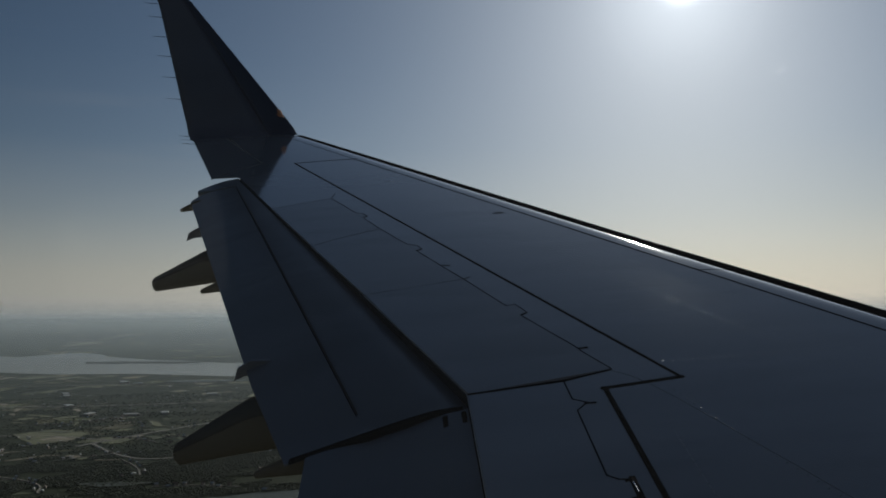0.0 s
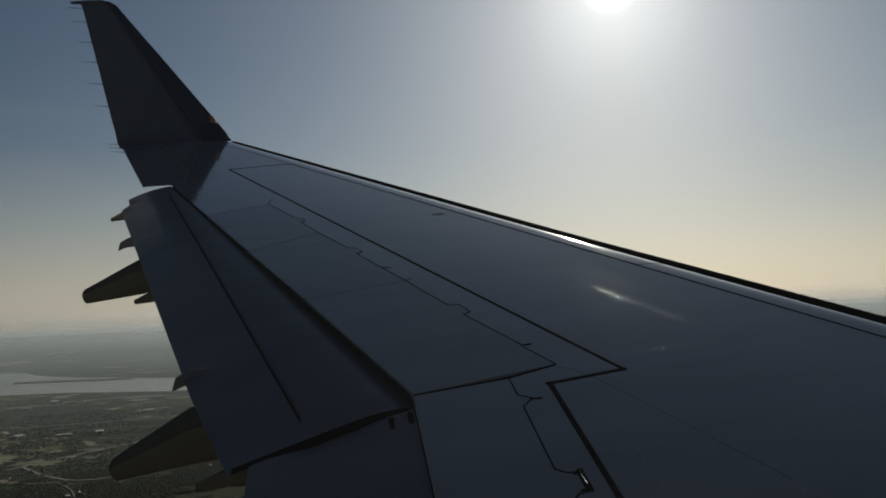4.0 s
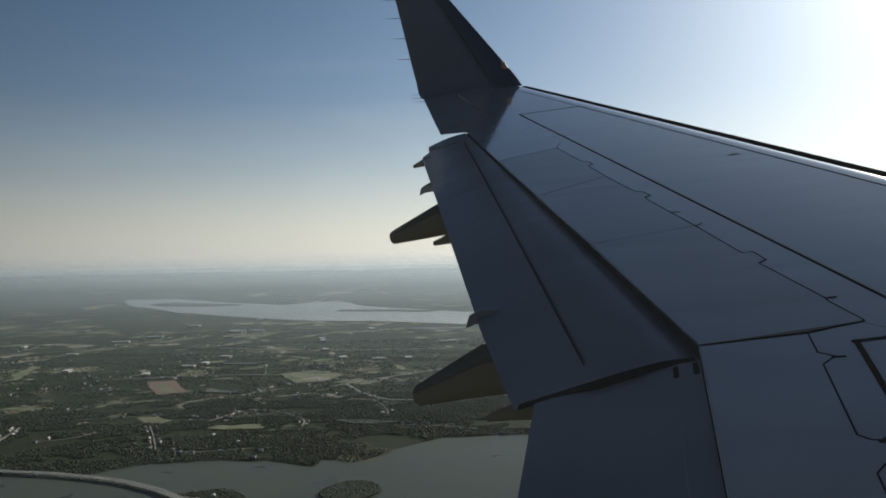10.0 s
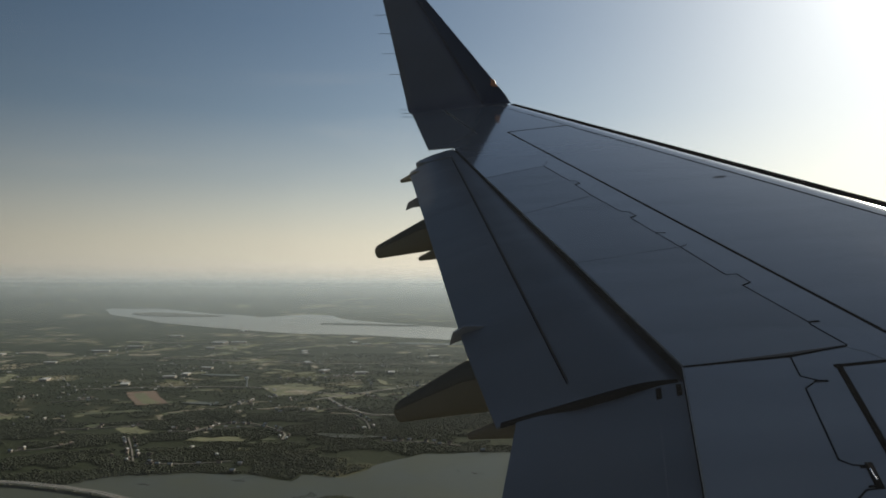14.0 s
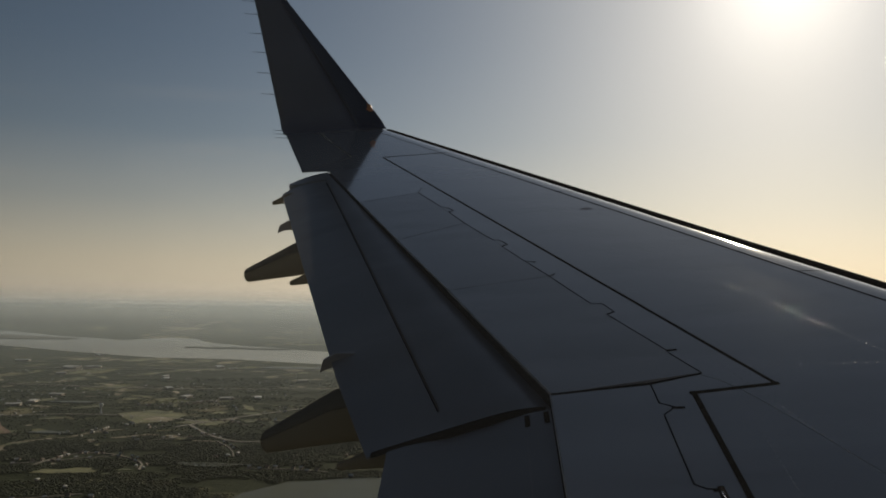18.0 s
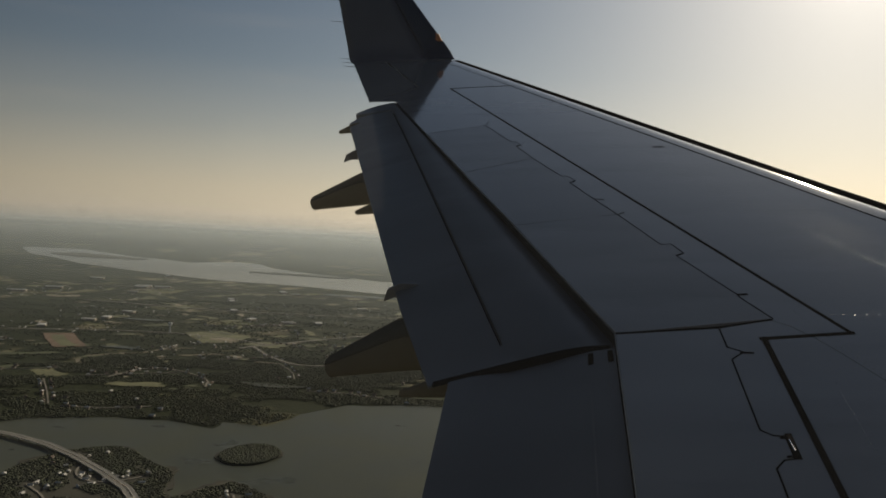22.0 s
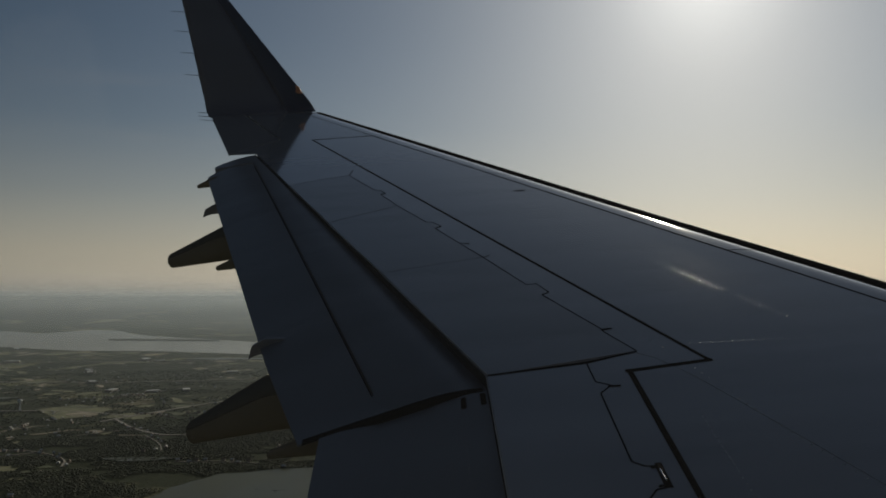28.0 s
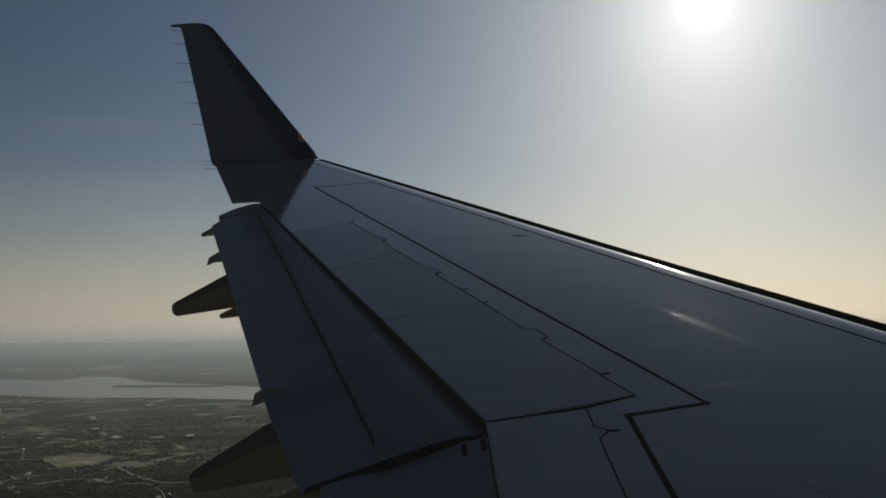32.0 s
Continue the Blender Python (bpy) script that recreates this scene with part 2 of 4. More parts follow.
def loft(rings, closed=True, caps=True, smooth=True):
    bm = bmesh.new()
    vs = [[bm.verts.new(p) for p in r] for r in rings]
    n = len(rings[0])
    for a, b in zip(vs, vs[1:]):
        for i in range(n if closed else n - 1):
            j = (i + 1) % n
            f = bm.faces.new((a[i], a[j], b[j], b[i]))
            f.smooth = smooth
    if caps and closed:
        bm.faces.new(vs[0][::-1])
        bm.faces.new(vs[-1])
    bmesh.ops.recalc_face_normals(bm, faces=bm.faces)
    bm.normal_update()
    return bm


# ---------------------------------------------------------------- the wing: x ahead, y outboard, z up, in the aircraft's own axes
DIH = math.tan(radians(6.5))


def x_le(y):
    return -0.19 - 0.534 * (y - 7.1)


def x_te(y):
    return -6.18 - 0.302 * (y - 12.98) if y > 6.0 else -4.10


def x_cove(y):
    return -3.18 - 0.383 * (y - 6.11) if y > 6.11 else -3.19


def x_slat(y):
    return x_le(y) - 0.50


def surf(x, y):
    """Height of the upper skin."""
    c = max(1.6, x_le(y) + 6.18 + 0.302 * (y - 12.98))
    u = (x_le(y) - x) / c
    nose = max(0.0, (0.30 - (x_le(y) - x)) / 0.30)
    return DIH * y + c * (0.022 * (u - 0.25) * (0.84 - u) + 0.004) - 0.092 * nose * nose


def camber(d):
    """Drop of the lowered flap behind its nose: level at first, then a straight slope."""
    return 0.1375 * (d - 0.2 + math.sqrt((d - 0.2) ** 2 + 0.012))


def nose_dip(d):
    """The flap's rounded nose, tucked down under the spoilers."""
    return 0.05 * max(0.0, 1 - max(0.0, d) / 0.17) ** 2


def z_flap(x, y, sink=0.020):
    d = x_cove(y) - x
    k = min(1.0, max(0.0, (13.0 - y) / 7.0))
    sink = sink + k * k * nose_dip(d)
    return surf(x_cove(y), y) - sink - (1 - k) * 0.25 * d * d - k * (0.032 + camber(d))


def z_inboard_flap(x, y):
    d = -3.19 - x
    return surf(-3.19, y) - 0.030 - camber(d) - 0.042 * min(1.0, max(0.0, (d - 0.04) / 0.28)) + 0.034 * min(1.0, max(0.0, (d - 0.62) / 0.2))


def slab(poly, height, thick, step=0.5, grain=0.0):
    """A sheet with the outline poly in plan, its top on height(x, y), thick below it."""
    bm = bmesh.new()
    bm.faces.new([bm.verts.new((x, y, 0)) for x, y in poly])
    xs, ys = [p[0] for p in poly], [p[1] for p in poly]
    for axis, lo, hi in ((0, min(xs), max(xs)), (1, min(ys), max(ys))):
        k = max(1, int((hi - lo) / step))
        for i in range(1, k):
            co = [0, 0, 0]
            no = [0, 0, 0]
            co[axis], no[axis] = lo + (hi - lo) * i / k, 1
            bmesh.ops.bisect_plane(bm, geom=bm.verts[:] + bm.edges[:] + bm.faces[:], plane_co=co, plane_no=no)
    for f in bm.faces:
        if f.normal.z < 0:
            f.normal_flip()
        f.smooth = True
    top = bm.faces[:]
    ret = bmesh.ops.extrude_face_region(bm, geom=top)
    low = {v for v in ret["geom"] if isinstance(v, bmesh.types.BMVert)}
    for v in bm.verts:
        x, y = v.co.x, v.co.y
        t = thick(x, y) if callable(thick) else thick
        v.co.z = height(x, y) - (t if v in low else 0)
    bmesh.ops.recalc_face_normals(bm, faces=bm.faces)
    bm.normal_update()
    for f in bm.faces:
        f.smooth = abs(f.normal.z) > 0.7
    return bm


def strip(points, width, height, thick=0.003):
    """A band of paint along a line of plan points."""
    bm = bmesh.new()
    rings = []
    pts = []
    for (xa, ya), (xb, yb) in zip(points, points[1:]):
        k = max(1, int(math.hypot(xb - xa, yb - ya) / 0.5))
        pts += [(xa + (xb - xa) * i / k, ya + (yb - ya) * i / k) for i in range(k)]
    pts.append(points[-1])
    for i, (x, y) in enumerate(pts):
        a, b = pts[max(0, i - 1)], pts[min(len(pts) - 1, i + 1)]
        d = Vector((b[0] - a[0], b[1] - a[1]))
        d.normalize()
        nx, ny = -d.y * width / 2, d.x * width / 2
        rings.append([(x + nx, y + ny, height(x + nx, y + ny) - 0.004), (x + nx, y + ny, height(x + nx, y + ny) + thick),
                      (x - nx, y - ny, height(x - nx, y - ny) + thick), (x - nx, y - ny, height(x - nx, y - ny) - 0.004)])
    bm.free()
    return loft(rings, smooth=False)


def box(x0, x1, y0, y1, z0, z1, bevel=0.0):
    bm = bmesh.new()
    bmesh.ops.create_cube(bm, size=1)
    for v in bm.verts:
        v.co = ((x0 + x1) / 2 + v.co.x * (x1 - x0), (y0 + y1) / 2 + v.co.y * (y1 - y0), (z0 + z1) / 2 + v.co.z * (z1 - z0))
    if bevel:
        bmesh.ops.bevel(bm, geom=bm.edges[:], offset=bevel, segments=2, affect="EDGES")
    return bm


def tube(points, radius, n=8):
    rings = []
    for i, p in enumerate(points):
        a, b = Vector(points[max(0, i - 1)]), Vector(points[min(len(points) - 1, i + 1)])
        d = (b - a).normalized()
        s = d.cross(Vector((0, 0, 1)) if abs(d.z) < 0.9 else Vector((1, 0, 0))).normalized()
        t = s.cross(d)
        r = radius[i] if isinstance(radius, (list, tuple)) else radius
        rings.append([tuple(Vector(p) + (s * math.cos(2 * math.pi * k / n) + t * math.sin(2 * math.pi * k / n)) * r) for k in range(n)])
    return loft(rings)


FLIGHT_HEIGHT = 150.0
wing = new("aircraft_wing")
wing.matrix_world = Matrix.Translation((0, 0, FLIGHT_HEIGHT)) @ Euler((radians(15.583), radians(-4.013), 0)).to_matrix().to_4x4()
tagged(wing, "grey swept airliner wing with lowered flaps and upturned winglet", "aircraft wing")

# core of the wing under the skin sheets, dark where it shows in the joints
def core_ring(y):
    xl, c = x_le(y), x_le(y) - x_te(y)
    xa = (x_cove(y) + 0.015 if y < 6.05 else x_cove(y) - 0.012) if y < 12.9 else -5.26 - 0.404 * (y - 13.1)
    s = 1.0 - 0.045 * (y - 6.0)
    top = [xl - 0.22] + [xl - 0.36 + (xa - xl + 0.36) * i / 8 for i in range(9)]
    ring = [(x, y, surf(x, y) - 0.018 - (0.12 if i == 0 else 0)) for i, x in enumerate(top)]
    depth = lambda x: s * (0.05 + 0.34 * math.sin(math.pi * min(1, max(0, (xl - x) / c * 1.05))) ** 0.7)
    ring += [(x, y, surf(x, y) - 0.018 - max(0.07, depth(x))) for x in reversed(top)]
    return ring


core = part("wing_core", loft([core_ring(y) for y in (1.9, 3, 4, 5, 6.0, 6.12, 7, 8, 9, 10, 11, 12, 12.88, 12.92, 14, 15, 16, 16.45)], smooth=False), CORE, wing, "dark inner structure seen in the panel joints")
lower = []
for y in (1.9, 4, 6.0, 8, 10, 12, 12.88, 14, 16.45):
    r = core_ring(y)
    lower.append([(x, yy, z - 0.006) for x, yy, z in r[10:]])
lo_bm = loft(lower, closed=False)
part("lower_skin", lo_bm, WING, wing)

# slats along the leading edge
NOSE = [(0.488, 0.0), (0.42, 0.0), (0.36, 0.0), (0.31, 0.0), (0.26, 0.0), (0.20, 0.0), (0.16, 0.001), (0.13, 0.005), (0.08, 0.018), (0.04, 0.042), (0.012, 0.082), (0.0, 0.13), (0.012, 0.195), (0.05, 0.235), (0.12, 0.27), (0.13, 0.25), (0.20, 0.10), (0.482, 0.016)]


def droop(y):
    """How far the slats' front is let down, least at the root."""
    return min(1.0, max(0.2, (y - 5.5) / 3.5))


def slat_ring(y):
    s = 1.0 - 0.03 * (y - 6)
    return [(x_le(y) - 0.08 - d * 0.834, y, surf(x_le(y) - 0.08 - max(d, 0.10) * 0.834, y) - (k + 0.085 * droop(y) * max(0.0, 1 - d / 0.42) ** 2) * s) for d, k in NOSE]


for ya, yb in ((1.9, 4.7), (4.72, 7.9), (7.92, 10.9), (10.92, 13.7), (13.72, 16.42)):
    bm = loft([slat_ring(ya + (yb - ya) * i / 10) for i in range(11)])
    for f in bm.faces:
        f.smooth = (f.normal.z > 0.5 or (f.normal.x > 0.2 and f.normal.z > -0.15)) and abs(f.normal.y) < 0.9
    slat = part("slat", bm, SLAT, wing, "smooth grey painted slat along the leading edge")
    table = []
    for i in range(11):
        y = ya + (yb - ya) * i / 10
        here, fore, aft = slat_ring(y), slat_ring(y + 0.05), slat_ring(y - 0.05)
        for j in range(len(NOSE)):
            along = Vector(here[min(j + 1, len(NOSE) - 1)]) - Vector(here[max(j - 1, 0)])
            n = along.cross(Vector(fore[j]) - Vector(aft[j])).normalized()
            table.append(n)
    normals = []
    for pl in slat.data.polygons:
        for vi in pl.vertices:
            n = table[vi] if table[vi].dot(pl.normal) > 0 else -table[vi]
            normals.append(n if pl.use_smooth else pl.normal)
    slat.data.normals_split_custom_set(normals)

# dark front strip that shows as a line beyond the crest
EDGE_LINE = ((-0.14, 0.010), (-0.134, -0.010), (-0.09, -0.016), (-0.035, -0.012), (-0.02, 0.030), (-0.09, 0.060))
part("slat_front_edge", loft([[(x_le(y) + dx, y, surf(x_le(y) - 0.16, y) - 0.010 - 0.037 * droop(y) - dz) for dx, dz in EDGE_LINE] for y in [1.9 + 0.5 * i for i in range(30)] + [16.62]]), GAP, wing, "black strip along the leading edge")

HINGE = [(-2.278, 6.25), (-2.403, 6.53), (-2.418, 6.59), (-2.592, 6.975), (-2.699, 7.213), (-2.643, 7.253), (-2.707, 7.428), (-2.779, 7.415), (-3.045, 8.075), (-3.22, 8.479), (-3.413, 8.947), (-3.358, 8.991), (-3.426, 9.138), (-3.487, 9.144), (-3.77, 9.78), (-3.964, 10.276), (-3.91, 10.31), (-3.975, 10.45), (-4.033, 10.46), (-4.37, 11.25)]
INNER = [(-2.598, 6.14), (-2.593, 5.92), (-2.518, 5.87), (-2.593, 5.79), (-2.59, 5.15), (-2.542, 5.107), (-2.49, 5.103), (-2.49, 4.938), (-2.538, 4.928), (-2.583, 4.87), (-2.588, 1.85)]


def inset(poly, g):
    """The outline drawn in by g, so that neighbours leave a joint."""
    a = sum(x0 * y1 - x1 * y0 for (x0, y0), (x1, y1) in zip(poly, poly[1:] + poly[:1]))
    sgn = 1 if a > 0 else -1
    out = []
    n = len(poly)
    for i in range(n):
        p, q, r = Vector(poly[i - 1]), Vector(poly[i]), Vector(poly[(i + 1) % n])
        d1, d2 = (q - p).normalized(), (r - q).normalized()
        n1, n2 = Vector((-d1.y, d1.x)) * sgn, Vector((-d2.y, d2.x)) * sgn
        m = n1 + n2
        k = g / max(0.35, m.length_squared / 2) if m.length > 1e-6 else 0
        out.append(tuple(q + m * k))
    return out


skin = [(x_slat(1.9), 1.9), (x_slat(6), 6), (x_slat(11), 11), (x_slat(16.40), 16.40), (-6.58, 16.40), (-5.58, 13.83), (-6.15, 13.02), (-5.82, 12.96), (-5.76, 12.87), (-5.05, 10.99)] + HINGE[::-1] + INNER
part("upper_skin", slab(inset(skin, 0.005), surf, 0.012, 0.2), WING, wing, "", surf)
part("inboard_panel", slab(inset([(-3.19, 1.9), (-3.19, 6.082)] + INNER, 0.005), surf, 0.012), WING, wing, "", surf)
cuts = [((-3.182, 6.082), 0, (-2.285, 6.241)), ((-3.86, 7.89), 8, None), ((-4.43, 9.37), 14, None), ((-5.04, 10.98), 19, None)]
for (ca, ia, _), (cb, ib, _) in zip(cuts, cuts[1:]):
    part("spoiler", slab(inset([ca] + HINGE[ia:ib + 1] + [cb], 0.0025), lambda x, y: surf(x, y) + 0.003, 0.02), SPOILER, wing, "", surf)
part("aileron", slab(inset([(-5.60, 13.83), (-6.80, 16.86), (-7.42, 17.05), (-6.18, 12.99)], 0.006), lambda x, y: surf(x, y), lambda x, y: 0.012 + 0.05 * max(0, x - x_te(y))), WING, wing, "", surf)

# flaps
def flap_thick(x, y):
    return 0.014 + 0.16 * max(0.0, 1 - (x_cove(y) - x) / 0.9)


x_line = lambda y: -3.80 - 0.302 * (y - 6.07)
x_fte = lambda y: -4.28 - 0.315 * (y - 5.97) - 0.035 * min(1.0, max(0.0, y - 6.1))
Y_IN = 6.03
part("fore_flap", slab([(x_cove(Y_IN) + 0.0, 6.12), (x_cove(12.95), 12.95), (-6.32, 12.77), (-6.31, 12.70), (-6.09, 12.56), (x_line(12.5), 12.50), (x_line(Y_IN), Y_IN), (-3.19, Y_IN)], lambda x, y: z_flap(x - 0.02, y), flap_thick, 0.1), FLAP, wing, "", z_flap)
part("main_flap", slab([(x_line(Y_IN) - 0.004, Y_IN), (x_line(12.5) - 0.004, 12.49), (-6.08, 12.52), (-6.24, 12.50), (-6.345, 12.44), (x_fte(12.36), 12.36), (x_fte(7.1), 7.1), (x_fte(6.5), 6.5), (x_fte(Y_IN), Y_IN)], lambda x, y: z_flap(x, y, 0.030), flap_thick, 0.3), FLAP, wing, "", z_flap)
part("joint_seal", strip([(x_line(6.27) - 0.010, 6.27), (x_line(12.35) - 0.010, 12.35)], 0.008, lambda x, y: z_flap(x, y, 0.030) + 0.001, 0.003), GAP, wing, "dark joint between the two flap panels")
ease = lambda x, y: min(1.0, max(0.0, (x_line(y) + 0.03 - x) / 0.15))
part("flap_end_plate", slab([(x_line(Y_IN) + 0.03, Y_IN), (x_line(6.27) + 0.03, 6.27), (x_line(6.27) - 0.12, 6.27), (x_line(Y_IN) - 0.12, Y_IN)], lambda x, y: z_flap(x - 0.02 * (1 - ease(x, y)), y, 0.020 + 0.010 * ease(x, y)) + 0.0015, 0.02, 0.05), FLAP, wing, "", z_flap)
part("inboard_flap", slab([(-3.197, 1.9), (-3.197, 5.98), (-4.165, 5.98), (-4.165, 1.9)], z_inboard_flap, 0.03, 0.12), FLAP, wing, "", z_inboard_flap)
zin = z_inboard_flap
for x in (-3.335, -3.225):
    part("vent_slot", slab([(x - 0.015, 5.84), (x + 0.015, 5.84), (x + 0.015, 5.955), (x - 0.015, 5.955)], lambda a, b: zin(a, b) + 0.003, 0.01), GAP, wing)

# flap track fairings and the small brackets along the flap's trailing edge
def fairing(y, half_w, line, shell=False):
    """A tapering canoe. line: x, upper edge and lower edge, from the blunt tip forwards."""
    (x0, t0, b0) = line[0]
    r = (t0 - b0) / 2
    stations = [(x0 - r * s, (t0 + b0) / 2 + r * c, (t0 + b0) / 2 - r * c, c) for s, c in ((0.62, 0.12), (0.56, 0.42), (0.40, 0.70), (0.2, 0.90))]
    full = max(t - b for _, t, b in line)
    stations = [(x, t, b, c * max(0.35, (t0 - b0) / full)) for x, t, b, c in stations]
    for (xa, ta, ba), (xb, tb, bb) in zip(line, line[1:]):
        for i in range(4):
            f = i / 4
            t, b = ta + (tb - ta) * f, ba + (bb - ba) * f
            stations.append((xa + (xb - xa) * f, t, b, max(0.35, (t - b) / full)))
    x, t, b = line[-1]
    stations.append((x, t, b, (t - b) / full))
    out = []
    for x, t, b, k in stations:
        loop = []
        for i in range(24):
            a = 2 * math.pi * i / 24
            ca, sa = math.cos(a), math.sin(a)
            loop.append((x, y + half_w * k * math.copysign(abs(ca) ** 0.8, ca), (t + b) / 2 + (t - b) / 2 * math.copysign(abs(sa) ** 0.8, sa)))
        out.append(loop)
    if shell:                                            # the upper half alone, a coat thicker
        out = [[(x, y + (yy - y) * 1.03, z + 0.004) for x, yy, z in loop[2:11]] for loop in out]
        out = [loop + [(x, yy * 0.98 + y * 0.02, z - 0.008) for x, yy, z in reversed(loop)] for loop in out]
    return loft(out)


for y, w, line in ((10.42, 0.18, [(-6.30, 0.672, 0.515), (-5.74, 0.92, 0.56), (-5.2, 0.99, 0.62), (-4.9, 0.98, 0.70)]), (7.0, 0.20, [(-5.20, 0.172, 0.012), (-4.68, 0.445, 0.075), (-4.2, 0.56, 0.11), (-3.8, 0.52, 0.18)])):
    canoe = part("flap_track_fairing", fairing(y, w, line), FAIRING, wing, "tan canoe-shaped flap track fairing with blunt tip")
    part("upper_shell", fairing(y, w, line, True), SLATE, canoe, "slate grey upper shell")
for y, w, line in ((9.6, 0.04, [(-5.60, 0.685, 0.635), (-5.35, 0.79, 0.645), (-5.1, 0.82, 0.68)]), (6.2, 0.05, [(-4.51, 0.285, 0.24), (-4.25, 0.385, 0.245), (-4.0, 0.40, 0.26)]), (12.3, 0.045, [(-6.45, 1.185, 1.135), (-6.25, 1.27, 1.145), (-6.0, 1.29, 1.2)])):
    part("drive_fairing", fairing(y, w, line), FAIRING, wing, "small pointed drive fairing under the flap")
for x, y, z, k in ((-4.735, 7.38, 0.585, 0.9), (-5.99, 11.15, 1.05, 0.95)):
    prof = [(0.20, 0.02), (0.02, 0.03), (-0.09 * k, -0.02), (-0.13 * k, -0.115), (-0.03, -0.085), (0.20, -0.08)]
    part("hinge_bracket", loft([[(x + px, yy, z + pz) for px, pz in prof] for yy in (y - 0.02, y + 0.02)], smooth=False), FLAP, wing, "slate grey hinge bracket at the flap edge")

# rubbing strip on the inner end of the outer flap
rings = []
for i in range(13):
    x = -3.22 - (4.27 - 3.22) * i / 12
    h = 0.040 if i < 9 else 0.014
    z = z_flap(x, 6.05) + nose_dip(x_cove(6.05) - x) + 0.004
    rings.append([(x, 5.995, z), (x, 6.045, z + 0.002), (x, 6.045, z - h), (x, 5.995, z - h)])
part("flap_end_seal", loft(rings, smooth=False), GAP, wing, "black rubbing strip on the flap end")

# winglet
WL = [(16.43, 1.873, -5.36, -7.22, 0), (16.60, 1.895, -5.40, -7.32, 22), (16.73, 1.985, -5.46, -7.38, 50), (16.81, 2.17, -5.59, -7.41, 68), (16.90, 2.50, -5.83, -7.47, 75),
      (17.14, 3.35, -6.44, -7.615, 75), (17.38, 4.20, -7.06, -7.765, 75), (17.43, 4.40, -7.20, -7.80, 75), (17.449, 4.478, -7.30, -7.83, 75), (17.453, 4.49, -7.33, -7.985, 75), (17.463, 4.528, -7.46, -8.02, 75), (17.465, 4.537, -7.60, -7.99, 75)]


def wl_ring(st, u0, u1, n=8):
    y, z, xl, xt, cant = st
    c = xl - xt
    ny, nz = -math.sin(radians(cant)), math.cos(radians(cant))
    full = 0.25 + 0.75 * min(1, cant / 50)
    th = lambda u: full * c * 0.30 * (0.2969 * math.sqrt(max(u, 0)) - 0.126 * u - 0.3516 * u * u + 0.2843 * u ** 3 - 0.1015 * u ** 4) + 0.004
    us = [u0 + (u1 - u0) * (i / n) ** (1.6 if u0 == 0 else 1) for i in range(n + 1)]
    a = [(xl - u * c, y + ny * th(u), z + nz * th(u)) for u in us]
    b = [(xl - u * c, y - ny * th(u), z - nz * th(u)) for u in reversed(us)]
    return a + b


SPLIT = [0.27, 0.27, 0.27, 0.27, 0.26, 0.235, 0.21, 0.2, 0.2, 0.2, 0.2, 0.2]
winglet = part("winglet", loft([wl_ring(s, k, 1.0) for s, k in zip(WL, SPLIT)]), WINGLET, wing, "dark grey upturned winglet")
part("leading_edge_band", loft([wl_ring(s, 0.0, k) for s, k in zip(WL, SPLIT)]), BLUE, winglet, "dark blue painted leading edge")
bm = loft([[(-5.645 + dx, 16.80 - 0.055 + q, 2.25 + dz) for dx, dz in ((0.024, -0.06), (-0.017, 0.068), (-0.092, 0.09), (-0.073, 0.022), (-0.105, -0.012), (-0.05, -0.055))] for q in (0.0, 0.03)])
part("emblem", bm, ORANGE, winglet, "small orange painted emblem")


def wick(p, ln, parent):
    x, y, z = p
    part("static_wick", tube([(x + 0.03, y, z), (x - ln * 0.5, y, z + 0.020), (x - ln, y, z + 0.038)], [0.006, 0.005, 0.003], 6), RUBBER, parent)


for z in (4.40, 4.15, 3.78, 3.42, 3.03, 2.63):
    t = (z - 2.5) / (4.2 - 2.5)
    wick((-7.48 - 0.30 * t, 16.90 + 0.48 * t, z), 0.24, winglet)
for y in (16.95, 16.5, 16.05):
    wick((x_te(y) + 0.02, y, surf(x_te(y), y)), 0.25, wing)

# painted lines, vents and fasteners on the upper skin
on_skin = lambda x, y: surf(x, y)
part("walkway_line", strip([(-5.088, 13.633), (-1.90, 6.076)], 0.021, on_skin), STRIPE, wing, "black painted walkway border")
part("walkway_line", strip([(-1.883, 6.081), (-2.403, 6.012)], 0.026, on_skin, 0.004), STRIPE, wing, "black painted walkway border")
part("walkway_line", strip([(-2.378, 6.03), (-2.365, 4.80), (-2.345, 1.95)], 0.030, on_skin, 0.005), STRIPE, wing, "broad black painted walkway border")
part("walkway_line", strip([(-5.09, 13.63), (-4.21, 13.69)], 0.018, on_skin, 0.004), STRIPE, wing, "thin black painted border line")
bm = bmesh.new()
bmesh.ops.create_cone(bm, cap_ends=True, segments=24, radius1=0.06, radius2=0.05, depth=0.012)
for v in bm.verts:
    v.co = (-2.50 + v.co.x * 1.3, 10.09 + v.co.y * 0.55, surf(-2.50 + v.co.x * 1.3, 10.09 + v.co.y * 0.55) + (0.0015 if v.co.z > 0 else -0.004))
vent = part("vent_cap", bm, RUBBER, wing, "small dark oval vent cap")
